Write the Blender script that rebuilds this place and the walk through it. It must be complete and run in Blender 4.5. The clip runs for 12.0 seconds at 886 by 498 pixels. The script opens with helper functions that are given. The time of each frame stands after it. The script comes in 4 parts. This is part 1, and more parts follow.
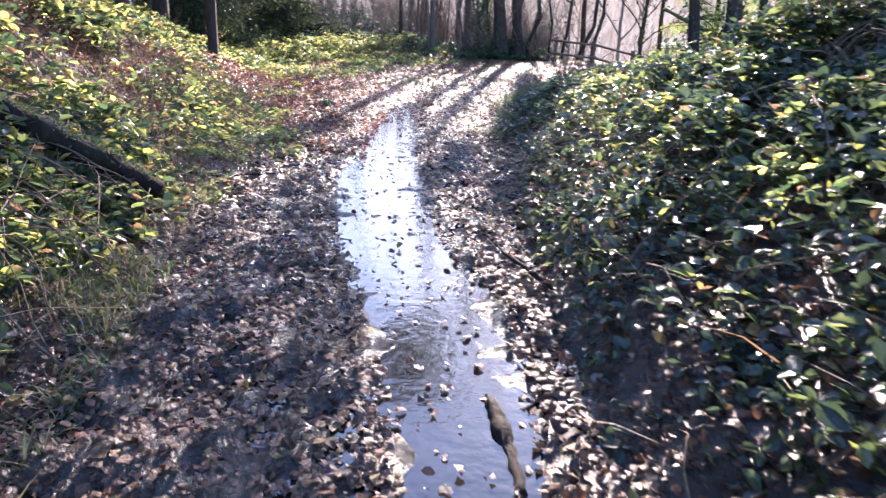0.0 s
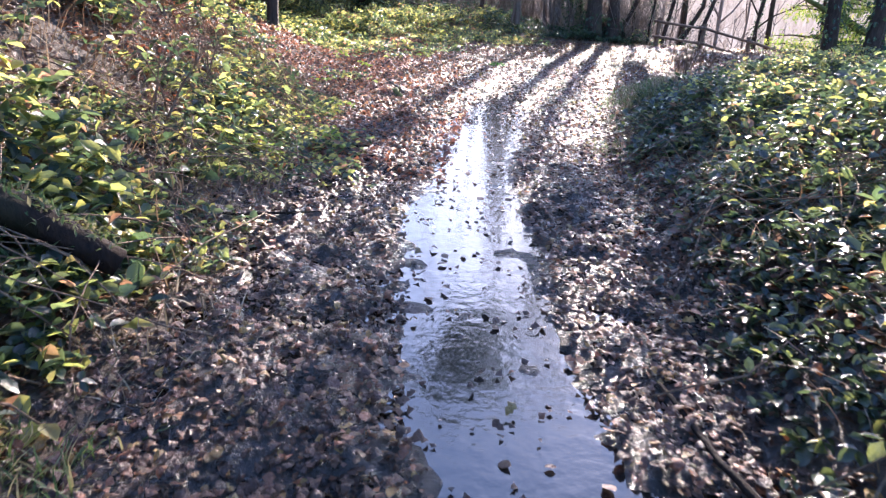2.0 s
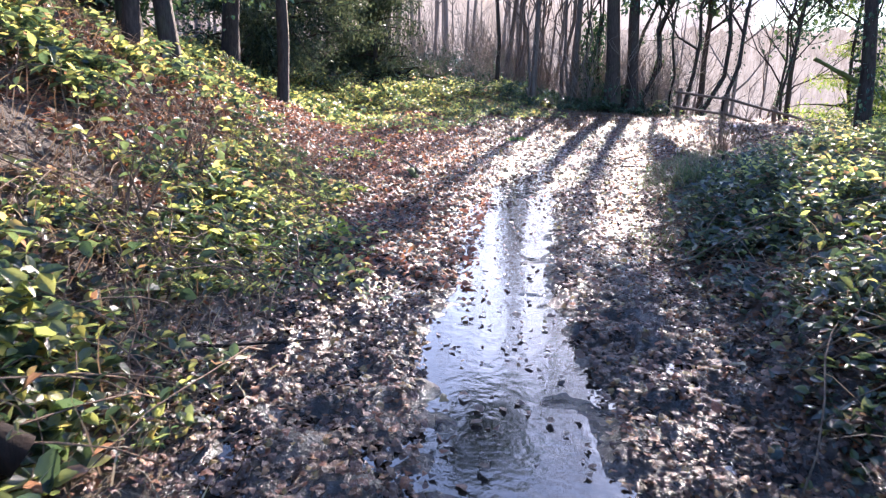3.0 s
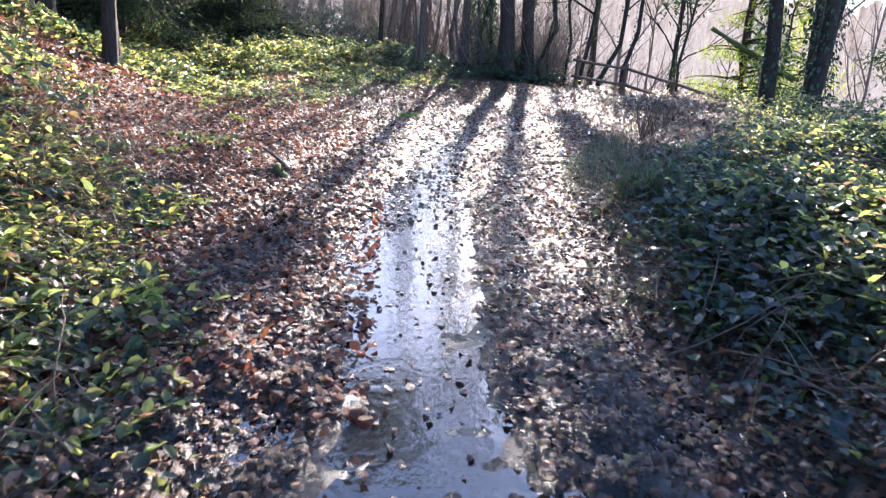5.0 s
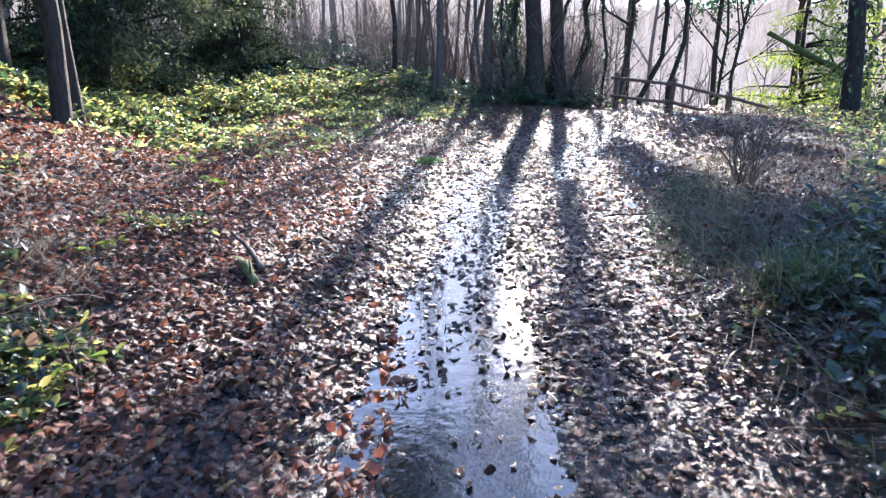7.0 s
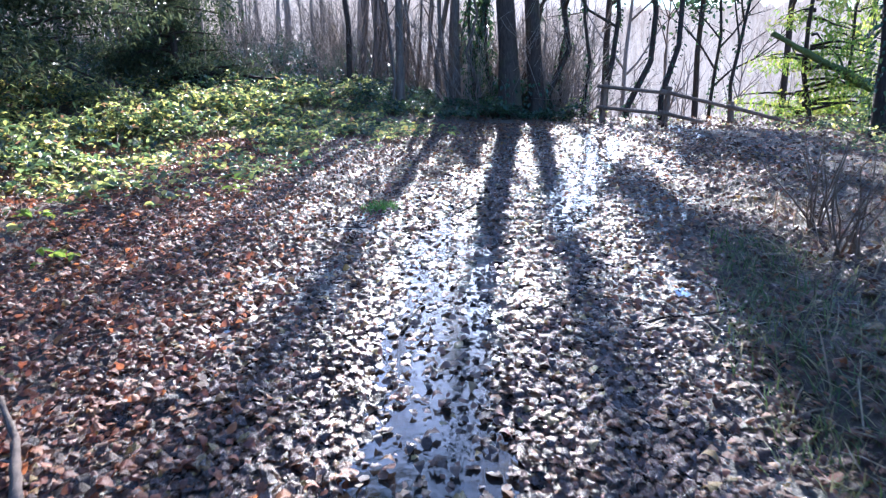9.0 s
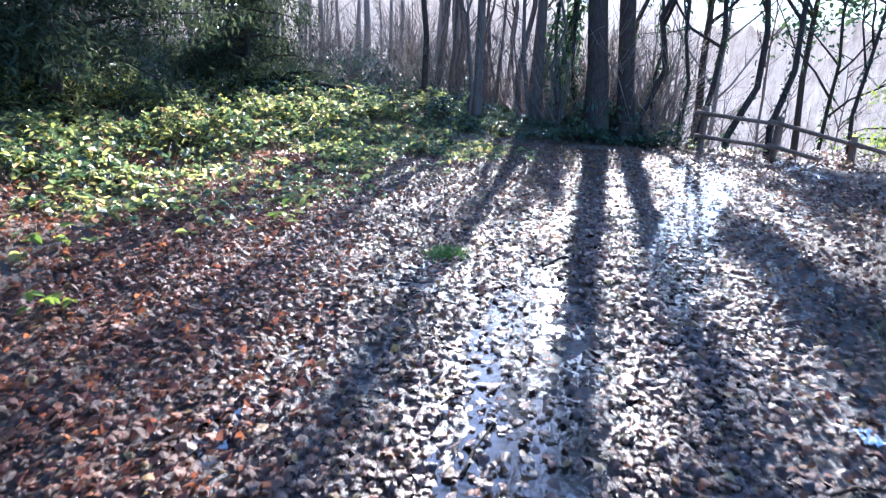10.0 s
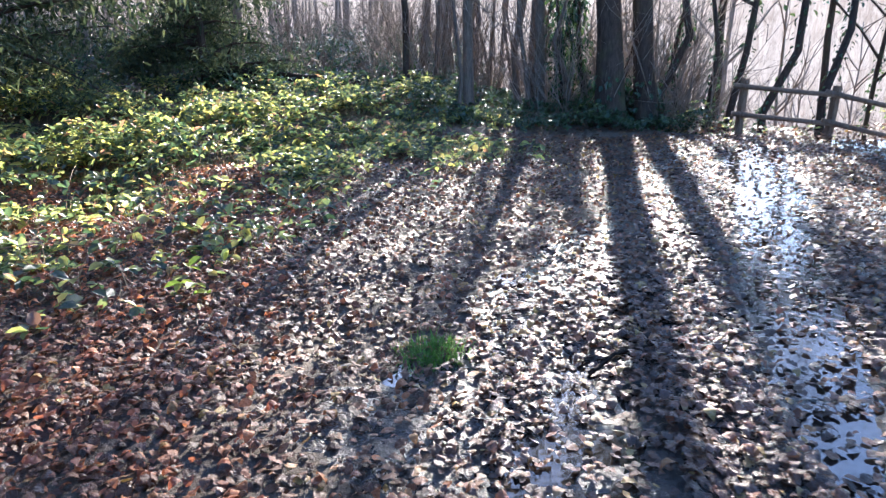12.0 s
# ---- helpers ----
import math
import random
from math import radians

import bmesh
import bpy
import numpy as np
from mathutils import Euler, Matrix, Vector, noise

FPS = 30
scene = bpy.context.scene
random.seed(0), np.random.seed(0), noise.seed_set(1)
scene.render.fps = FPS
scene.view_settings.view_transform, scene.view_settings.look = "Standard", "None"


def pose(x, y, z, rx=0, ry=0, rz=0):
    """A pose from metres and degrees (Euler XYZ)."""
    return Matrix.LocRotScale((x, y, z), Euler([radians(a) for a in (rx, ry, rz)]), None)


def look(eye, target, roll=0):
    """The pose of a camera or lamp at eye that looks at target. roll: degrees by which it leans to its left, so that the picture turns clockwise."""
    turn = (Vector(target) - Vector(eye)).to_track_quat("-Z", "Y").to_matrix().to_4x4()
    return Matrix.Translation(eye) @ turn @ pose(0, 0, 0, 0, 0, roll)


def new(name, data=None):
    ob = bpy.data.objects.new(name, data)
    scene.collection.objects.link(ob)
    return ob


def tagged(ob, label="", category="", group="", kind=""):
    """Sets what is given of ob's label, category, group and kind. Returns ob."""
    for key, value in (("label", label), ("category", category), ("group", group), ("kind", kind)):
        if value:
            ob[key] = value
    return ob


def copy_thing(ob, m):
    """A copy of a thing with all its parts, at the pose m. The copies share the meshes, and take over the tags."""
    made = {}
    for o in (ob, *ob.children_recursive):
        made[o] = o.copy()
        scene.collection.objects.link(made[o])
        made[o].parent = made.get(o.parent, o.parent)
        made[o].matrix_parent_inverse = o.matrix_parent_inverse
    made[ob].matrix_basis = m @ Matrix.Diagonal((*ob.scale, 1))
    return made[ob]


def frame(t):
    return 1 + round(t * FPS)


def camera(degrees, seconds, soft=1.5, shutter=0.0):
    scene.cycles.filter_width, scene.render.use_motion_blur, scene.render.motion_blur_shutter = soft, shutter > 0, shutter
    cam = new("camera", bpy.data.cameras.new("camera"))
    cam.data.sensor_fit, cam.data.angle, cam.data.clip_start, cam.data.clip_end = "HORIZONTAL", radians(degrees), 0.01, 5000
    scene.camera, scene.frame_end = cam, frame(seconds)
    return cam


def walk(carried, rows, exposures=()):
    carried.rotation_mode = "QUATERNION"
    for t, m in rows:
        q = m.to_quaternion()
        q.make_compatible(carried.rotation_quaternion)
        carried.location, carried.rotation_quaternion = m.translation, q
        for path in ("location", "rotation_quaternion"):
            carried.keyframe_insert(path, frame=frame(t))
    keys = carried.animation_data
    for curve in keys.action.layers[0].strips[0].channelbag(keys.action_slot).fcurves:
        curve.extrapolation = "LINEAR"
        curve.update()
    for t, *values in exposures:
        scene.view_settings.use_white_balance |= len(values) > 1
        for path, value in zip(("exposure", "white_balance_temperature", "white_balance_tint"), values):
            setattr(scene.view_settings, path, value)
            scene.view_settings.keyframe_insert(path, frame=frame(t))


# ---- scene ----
cam = camera(66.4, 12.0, soft=1.25, shutter=0.25)
METRES, EYE, TILT, LEAN, TURN = 13.2, 1.5, 0.0, 0.0, 0.0
ROWS = [
    (0.0, 0.0, 0.0, 0.0, 0.18, -19.11, -0.52),
    (0.5, -0.0079, 0.0412, -0.0026, 4.16, -18.44, -1.19),
    (1.0, -0.0135, 0.0836, -0.0, -0.16, -18.14, -0.87),
    (1.5, -0.0182, 0.126, -0.0005, 5.22, -20.67, -0.99),
    (2.0, -0.0282, 0.1653, -0.001, 6.21, -21.35, -2.23),
    (2.5, -0.0361, 0.2009, -0.0001, 7.48, -15.26, -1.77),
    (4.5, -0.0567, 0.3512, 0.0024, 1.25, -19.09, -1.45),
    (5.0, -0.0585, 0.3906, 0.0027, -2.49, -18.74, -3.47),
    (5.5, -0.0593, 0.4326, 0.0002, 0.15, -14.17, -2.91),
    (6.0, -0.0603, 0.4744, 0.0001, -0.52, -16.41, -2.08),
    (6.5, -0.0614, 0.5142, 0.0025, -7.0, -16.37, -1.07),
    (7.0, -0.0582, 0.5553, 0.0023, -1.21, -17.0, -0.01),
    (9.0, -0.0458, 0.7347, 0.0026, -4.04, -16.68, 0.41),
    (9.5, -0.0476, 0.7803, 0.0038, 1.86, -17.18, -0.67),
    (10.0, -0.0476, 0.8253, 0.0055, 2.3, -15.88, -1.78),
    (10.5, -0.0443, 0.8706, 0.0043, 4.1, -13.52, -1.67),
    (11.0, -0.047, 0.9133, 0.0073, 4.86, -13.82, -1.03),
    (11.5, -0.0474, 0.9516, 0.0054, 0.07, -14.9, -0.8),
    (12.0, -0.0451, 0.9904, 0.0049, 1.39, -17.58, 1.22),
]
walk(cam, [(t, pose(0, 0, EYE, TILT, LEAN, TURN) @ pose(METRES * x, METRES * y, METRES * z, 90 + pitch, roll, yaw)) for t, x, y, z, yaw, pitch, roll in ROWS], [(0.0, 2.5, 6000, 27), (5.5, 2.35, 5850, 20), (7.5, 2.35, 5400, 18), (10.0, 2.5, 5100, 17), (12.0, 2.6, 5650, 16)])

# ---- light and sky ----
SUN_AZ, SUN_EL = 9.0, 20.0          # degrees right of +y, and above the horizon
world = bpy.data.worlds.new("sky")
scene.world = world
world.use_nodes = True
wt = world.node_tree
sky = wt.nodes.new("ShaderNodeTexSky")
sky.sky_type, sky.sun_disc = "NISHITA", False
sky.sun_elevation, sky.sun_rotation = radians(SUN_EL), radians(SUN_AZ)
sky.dust_density, sky.air_density, sky.ozone_density = 0.8, 1.0, 5.0
wt.nodes["Background"].inputs["Strength"].default_value = 0.115
wt.links.new(sky.outputs[0], wt.nodes["Background"].inputs["Color"])
sun = new("sun", bpy.data.lights.new("sun", "SUN"))
sun.data.energy, sun.data.angle, sun.data.color = 5.0, radians(1.2), (1.0, 0.87, 0.68)
SUN_DIR = Vector((math.sin(radians(SUN_AZ)) * math.cos(radians(SUN_EL)), math.cos(radians(SUN_AZ)) * math.cos(radians(SUN_EL)), math.sin(radians(SUN_EL))))
sun.matrix_world = look((20, 60, 40), Vector((20, 60, 40)) - SUN_DIR)

rng = np.random.default_rng(7)


# ---- materials ----
def material(name):
    m = bpy.data.materials.new(name)
    m.use_nodes = True
    return m, m.node_tree, m.node_tree.nodes["Principled BSDF"]


def ramp(nt, src, stops):
    n = nt.nodes.new("ShaderNodeValToRGB")
    e = n.color_ramp.elements
    while len(e) < len(stops):
        e.new(0.5)
    for el, (p, c) in zip(e, stops):
        el.position, el.color = p, (*c, 1)
    nt.links.new(src, n.inputs[0])
    return n.outputs[0]


def noise_tex(nt, scale, detail=4.0, rough=0.6, coord=None):
    n = nt.nodes.new("ShaderNodeTexNoise")
    n.inputs["Scale"].default_value, n.inputs["Detail"].default_value, n.inputs["Roughness"].default_value = scale, detail, rough
    if coord is None:
        g = nt.nodes.new("ShaderNodeNewGeometry")
        coord = g.outputs["Position"]
    nt.links.new(coord, n.inputs["Vector"])
    return n.outputs["Fac"]


def bump(nt, bsdf, src, strength, dist):
    b = nt.nodes.new("ShaderNodeBump")
    b.inputs["Strength"].default_value, b.inputs["Distance"].default_value = strength, dist
    nt.links.new(src, b.inputs["Height"])
    nt.links.new(b.outputs[0], bsdf.inputs["Normal"])


def mixc(nt, fac, a, b):
    n = nt.nodes.new("ShaderNodeMix")
    n.data_type = "RGBA"
    for sock, v in ((n.inputs[0], fac), (n.inputs[6], a), (n.inputs[7], b)):
        if isinstance(v, (tuple, float, int)):
            sock.default_value = (*v, 1) if isinstance(v, tuple) else v
        else:
            nt.links.new(v, sock)
    return n.outputs[2]


def remap(nt, src, a, b, lo, hi):
    n = nt.nodes.new("ShaderNodeMapRange")
    for i, v in enumerate((a, b, lo, hi)):
        n.inputs[i + 1].default_value = v
    nt.links.new(src, n.inputs[0])
    return n.outputs[0]


def leaf_material(name, stops, rough, trans=0.35, trans_gain=1.6, per_object=False, spec=0.5, crinkle=0.35):
    """Leaf colours by island (or by object), fine mottling, gloss, and light through the blade."""
    m, nt, p = material(name)
    if per_object:
        r = nt.nodes.new("ShaderNodeObjectInfo").outputs["Random"]
    else:
        r = nt.nodes.new("ShaderNodeNewGeometry").outputs["Random Per Island"]
    col = ramp(nt, r, stops)
    spots = noise_tex(nt, 90, 3)
    dark = nt.nodes.new("ShaderNodeHueSaturation")
    nt.links.new(col, dark.inputs["Color"])
    nt.links.new(remap(nt, spots, 0.35, 0.7, 1.2, 0.6), dark.inputs["Value"])
    nt.links.new(dark.outputs[0], p.inputs["Base Color"])
    nt.links.new(remap(nt, noise_tex(nt, 40, 2), 0.3, 0.7, rough - 0.1, rough + 0.12), p.inputs["Roughness"])
    p.inputs["Specular IOR Level"].default_value = spec
    bump(nt, p, noise_tex(nt, 75, 3, 0.65), crinkle, 0.012)
    t = nt.nodes.new("ShaderNodeBsdfTranslucent")
    g = nt.nodes.new("ShaderNodeHueSaturation")
    g.inputs["Value"].default_value, g.inputs["Saturation"].default_value = trans_gain, 1.0
    nt.links.new(col, g.inputs["Color"])
    nt.links.new(g.outputs[0], t.inputs["Color"])
    mx = nt.nodes.new("ShaderNodeMixShader")
    mx.inputs[0].default_value = trans
    nt.links.new(p.outputs[0], mx.inputs[1])
    nt.links.new(t.outputs[0], mx.inputs[2])
    nt.links.new(mx.outputs[0], nt.nodes["Material Output"].inputs["Surface"])
    return m


def bark_material(name, a, b, moss=0.0):
    m, nt, p = material(name)
    tc = nt.nodes.new("ShaderNodeTexCoord").outputs["Object"]
    mp = nt.nodes.new("ShaderNodeMapping")
    mp.inputs["Scale"].default_value = (1, 1, 0.22)
    nt.links.new(tc, mp.inputs[0])
    n = noise_tex(nt, 28, 6, 0.7, mp.outputs[0])
    col = ramp(nt, n, ((0.3, a), (0.7, b)))
    big = noise_tex(nt, 2.2, 3)
    col = mixc(nt, remap(nt, big, 0.62 - 0.3 * moss, 0.75, 0.0, 0.25 + 0.6 * moss), col, (0.07, 0.085, 0.03))
    nt.links.new(col, p.inputs["Base Color"])
    p.inputs["Roughness"].default_value = 0.8
    p.inputs["Specular IOR Level"].default_value = 0.2
    bump(nt, p, n, 0.8, 0.02)
    return m


# mud and soil: dark, wet in patches, glossy where it lies low
mud, nt, p = material("mud")
n1, n2, n3 = noise_tex(nt, 1.7, 5), noise_tex(nt, 26, 5, 0.65), noise_tex(nt, 7, 4)
col = mixc(nt, remap(nt, n1, 0.35, 0.65, 0, 1), (0.022, 0.016, 0.012), (0.055, 0.04, 0.029))
col = mixc(nt, remap(nt, n2, 0.4, 0.75, 0, 0.7), col, (0.02, 0.016, 0.013))
nt.links.new(col, p.inputs["Base Color"])
nt.links.new(remap(nt, n3, 0.38, 0.62, 0.1, 0.5), p.inputs["Roughness"])
p.inputs["Specular IOR Level"].default_value = 0.8
bump(nt, p, noise_tex(nt, 45, 4, 0.7), 1.0, 0.03)

soil, nt, p = material("woodland_soil")
n1, n2 = noise_tex(nt, 1.2, 5), noise_tex(nt, 30, 5, 0.7)
col = mixc(nt, remap(nt, n1, 0.4, 0.6, 0, 1), (0.06, 0.042, 0.028), (0.12, 0.085, 0.05))
col = mixc(nt, remap(nt, n2, 0.45, 0.7, 0, 0.8), col, (0.03, 0.022, 0.016))
nt.links.new(col, p.inputs["Base Color"])
p.inputs["Roughness"].default_value = 0.85
bump(nt, p, n2, 0.8, 0.03)

field, nt, p = material("meadow_grass")
col = mixc(nt, noise_tex(nt, 0.05, 4), (0.16, 0.24, 0.06), (0.24, 0.30, 0.10))
nt.links.new(col, p.inputs["Base Color"])
p.inputs["Roughness"].default_value = 0.9

water, nt, p = material("puddle_water")
p.inputs["Base Color"].default_value = (0.022, 0.018, 0.014, 1)
p.inputs["Roughness"].default_value = 0.07
p.inputs["IOR"].default_value = 1.5
p.inputs["Specular IOR Level"].default_value = 1.0
w1 = noise_tex(nt, 11, 3)
bump(nt, p, w1, 0.26, 0.011)

bark = bark_material("bark_brown", (0.022, 0.015, 0.011), (0.085, 0.058, 0.042), 0.3)
bark_grey = bark_material("bark_grey", (0.07, 0.052, 0.04), (0.2, 0.15, 0.115), 0.2)
# bark_far is lightened so its colour stands in for haze among far stems
bark_far = bark_material("hazed_bark", (0.13, 0.1, 0.08), (0.3, 0.24, 0.19), 0.1)
bark_rot = bark_material("rotten_bark", (0.008, 0.005, 0.004), (0.04, 0.023, 0.014), 0.25)
rail_wood = bark_material("weathered_rail", (0.12, 0.075, 0.048), (0.25, 0.165, 0.11), 0.1)
stem_mat = bark_material("bramble_stem", (0.10, 0.055, 0.035), (0.27, 0.19, 0.12), 0.15)

GREENS = ((0.0, (0.012, 0.023, 0.01)), (0.36, (0.03, 0.048, 0.02)), (0.6, (0.085, 0.105, 0.034)), (0.78, (0.19, 0.2, 0.05)), (0.93, (0.24, 0.21, 0.055)), (0.97, (0.15, 0.08, 0.045)))
DARKS = ((0.0, (0.018, 0.04, 0.02)), (0.6, (0.035, 0.065, 0.028)), (0.9, (0.06, 0.095, 0.03)))
BROWNS = ((0.0, (0.04, 0.023, 0.015)), (0.45, (0.1, 0.047, 0.027)), (0.75, (0.17, 0.085, 0.048)), (0.9, (0.25, 0.085, 0.035)), (0.985, (0.3, 0.19, 0.06)))
REDS = ((0.0, (0.09, 0.038, 0.022)), (0.4, (0.17, 0.066, 0.038)), (0.75, (0.26, 0.085, 0.042)), (0.93, (0.38, 0.14, 0.05)))
bramble_leaf = leaf_material("bramble_leaf", GREENS, 0.35, 0.48, 4.2, spec=0.9)
# darker copy of bramble_leaf: the mound's shade is put into its colour
shade_leaf = leaf_material("shaded_bramble_leaf", ((0.0, (0.015, 0.025, 0.014)), (0.55, (0.03, 0.046, 0.021)), (0.8, (0.065, 0.088, 0.028)), (0.93, (0.14, 0.15, 0.04)), (0.97, (0.13, 0.075, 0.045))), 0.33, 0.35, 3.6, spec=0.85)
tuft_blade = leaf_material("fresh_grass", ((0.0, (0.05, 0.13, 0.015)), (0.9, (0.1, 0.2, 0.03))), 0.45, 0.4, 1.8)
bracken = leaf_material("dead_bracken", ((0.0, (0.1, 0.06, 0.035)), (0.5, (0.2, 0.125, 0.07)), (0.95, (0.34, 0.24, 0.14))), 0.55, 0.35, 1.5)
ivy_leaf = leaf_material("ivy_leaf", DARKS, 0.27, 0.25, 2.2)
ever_leaf = leaf_material("evergreen_spray", ((0.0, (0.02, 0.035, 0.018)), (0.5, (0.05, 0.065, 0.03)), (0.9, (0.1, 0.115, 0.05))), 0.6, 0.3, 1.8, spec=0.3)
lime_leaf = leaf_material("yellow_green_leaf", ((0.0, (0.08, 0.14, 0.02)), (0.5, (0.15, 0.21, 0.03)), (0.9, (0.28, 0.27, 0.05))), 0.45, 0.55, 2.4)
litter_leaf = leaf_material("fallen_leaf", BROWNS, 0.42, 0.15, 1.6, spec=0.24, crinkle=0.9)
wet_leaf = leaf_material("wet_fallen_leaf", BROWNS, 0.34, 0.1, 1.4, spec=0.45, crinkle=1.0)
red_leaf = leaf_material("russet_fallen_leaf", REDS, 0.45, 0.34, 2.4, spec=0.42, crinkle=0.9)
single_leaf = leaf_material("loose_leaf", BROWNS, 0.4, 0.12, 1.5, per_object=True, spec=0.34, crinkle=0.9)
grass_blade = leaf_material("grass_blade", ((0.0, (0.05, 0.09, 0.02)), (0.5, (0.1, 0.14, 0.035)), (0.9, (0.25, 0.21, 0.1))), 0.5, 0.35, 1.8)
straw_blade = leaf_material("dry_grass", ((0.0, (0.07, 0.06, 0.03)), (0.6, (0.17, 0.13, 0.07)), (0.95, (0.36, 0.29, 0.18))), 0.55, 0.3, 1.4)

paper, nt, p = material("white_paper")
nt.links.new(mixc(nt, noise_tex(nt, 40, 3), (0.7, 0.72, 0.75), (0.85, 0.86, 0.88)), p.inputs["Base Color"])
p.inputs["Roughness"].default_value = 0.7

# distance beyond 90 m: upright streaks of far stems, haze put into pale glowing colour
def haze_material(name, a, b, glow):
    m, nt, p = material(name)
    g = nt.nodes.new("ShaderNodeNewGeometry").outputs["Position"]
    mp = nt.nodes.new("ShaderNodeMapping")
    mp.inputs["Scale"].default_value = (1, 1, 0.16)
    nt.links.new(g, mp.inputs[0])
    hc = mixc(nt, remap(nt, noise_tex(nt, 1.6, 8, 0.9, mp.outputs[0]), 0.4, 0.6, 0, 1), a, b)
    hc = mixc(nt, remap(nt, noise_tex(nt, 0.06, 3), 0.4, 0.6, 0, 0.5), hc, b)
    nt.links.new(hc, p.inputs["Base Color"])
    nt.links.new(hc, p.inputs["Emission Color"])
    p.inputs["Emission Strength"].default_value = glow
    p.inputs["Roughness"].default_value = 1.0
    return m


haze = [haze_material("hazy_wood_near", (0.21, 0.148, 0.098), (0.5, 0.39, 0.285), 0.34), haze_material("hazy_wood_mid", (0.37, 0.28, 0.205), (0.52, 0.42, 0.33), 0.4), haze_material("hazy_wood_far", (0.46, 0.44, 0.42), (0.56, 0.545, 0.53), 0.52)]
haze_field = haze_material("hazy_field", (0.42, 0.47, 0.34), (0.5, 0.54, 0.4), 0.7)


# ---- shape helpers ----
_tab = rng.random((256, 256))


def vnoise(x, y, scale, off=0):
    """Smooth value noise in -1..1."""
    x, y = np.asarray(x, float) * scale + off * 17.3, np.asarray(y, float) * scale + off * 9.1
    i, j = np.floor(x).astype(int), np.floor(y).astype(int)
    u, v = x - i, y - j
    u, v = u * u * (3 - 2 * u), v * v * (3 - 2 * v)
    a, b, c, d = (_tab[(i + p) % 256, (j + q) % 256] for p, q in ((0, 0), (1, 0), (0, 1), (1, 1)))
    return 2 * ((a * (1 - u) + b * u) * (1 - v) + (c * (1 - u) + d * u) * v) - 1


def sstep(a, b, v):
    t = np.clip((np.asarray(v, float) - a) / (b - a), 0, 1)
    return t * t * (3 - 2 * t)


# first puddle (y, centre, half width); second wet strip; foot of the left bank; edge of the right bank
P1 = np.array(((-4, 0.3, 0.3), (1.9, 0.15, 0.3), (3.6, -0.1, 0.4), (4.4, -0.35, 0.38), (6.7, -0.67, 0.46), (8, -0.66, 0.34), (9.5, -0.72, 0.5), (12.4, -0.46, 0.34), (14.5, -0.22, 0.55), (15.6, -0.1, 0.3), (16.3, 0, 0.02)))
P2 = np.array(((14.8, 0.7, 0.02), (15.6, 0.95, 0.25), (16.4, 1.2, 0.36), (18, 1.75, 0.38), (19.5, 2.4, 0.45), (21, 2.85, 0.42), (22, 3.2, 0.5), (22.6, 3.5, 0.1)))
BANK_L = np.array(((-6, -1.7), (2, -1.75), (5, -1.95), (8, -2.45), (10, -2.75), (12, -3.15), (16, -3.8), (20, -5.6), (26, -7.0), (60, -12)))
BANK_R = np.array(((-6, 0.75), (2, 0.6), (5, 0.55), (9, 0.6), (11, 0.8), (13, 1.3), (16, 2.6), (20, 4.2), (60, 6)))
CENTRE = np.array(((-6, 0.0), (2, -0.1), (7, -0.7), (12, -0.5), (15, 0.2), (18, 1.5), (20, 2.5), (22, 3.4), (24, 5.0), (60, 9)))


def along(tab, y, k=1):
    return np.interp(y, tab[:, 0], tab[:, k])


def puddle(x, y):
    a = np.exp(-((x - along(P1, y)) / along(P1, y, 2)) ** 4) * (y < 16.4) * np.interp(y, (10.5, 12.5, 15), (1, 0.72, 0.62))
    b = np.exp(-((x - along(P2, y)) / along(P2, y, 2)) ** 4) * (y > 14.7) * (y < 22.7) * 0.75
    c = np.exp(-((x - 0.62 - 0.03 * y) / 0.16) ** 2) * sstep(1.5, 2.5, y) * (1 - sstep(4.6, 5.6, y)) * 0.75
    return np.maximum(np.maximum(a, b), c)


def height(x, y):
    x, y = np.asarray(x, float), np.asarray(y, float)
    d = along(BANK_L, y) - x
    slope = np.interp(y, (0, 10, 15, 20, 30), (0.8, 0.76, 0.52, 0.3, 0.15))
    s = np.clip(d + 0.2, 0, None)
    left = slope * (s * s / (s + 0.5)) / (1 + s / 24)
    e = np.clip(x - along(BANK_R, y), 0, None)
    top = np.interp(y, (-4, 3, 5, 8, 12, 14, 18), (1.5, 1.3, 0.95, 0.6, 0.4, 0.2, 0.02))
    right = top * (1 - np.exp(-e * 0.75)) + 0.08 * sstep(0, 0.4, e)
    # the ground falls to a valley beyond the fence
    w = np.clip((x - 2.2) * 0.5 + (y - 24.2) * 0.87, 0, None) * sstep(-1.5, 3.5, x)
    fall = -0.42 * np.minimum(w * w / (w + 1.5), 34) + 26 * sstep(100, 420, w)
    fall = fall - 0.25 * np.clip(x - 7, 0, 30) * sstep(4, 14, y)
    fall = fall + 0.075 * np.clip(y - 22, 0, 18) * (1 - sstep(-2, 1.5, x))
    fall = fall - 0.11 * np.clip(x - 3.2, 0, 4) * sstep(21.0, 23.2, y)
    rough = 0.05 * vnoise(x, y, 0.9, 1) + 0.03 * vnoise(x, y, 2.6, 2)
    off = np.abs(x - along(CENTRE, y))
    path = 1 - sstep(1.0, 1.9, off)
    fine = (0.015 * vnoise(x, y, 5.5, 3) + 0.016 * vnoise(x, y, 10, 4)) * np.interp(y, (8, 12), (1, 0.45)) + 0.034 * vnoise(x, y, 7.2, 6) * path * (1 - sstep(7, 10, y)) * (1 - puddle(x, y))
    z = left + right + fall + rough * (1 - 0.85 * path) + fine * (0.5 + path)
    z = z + path * (0.02 - 0.058 * puddle(x, y))
    return z


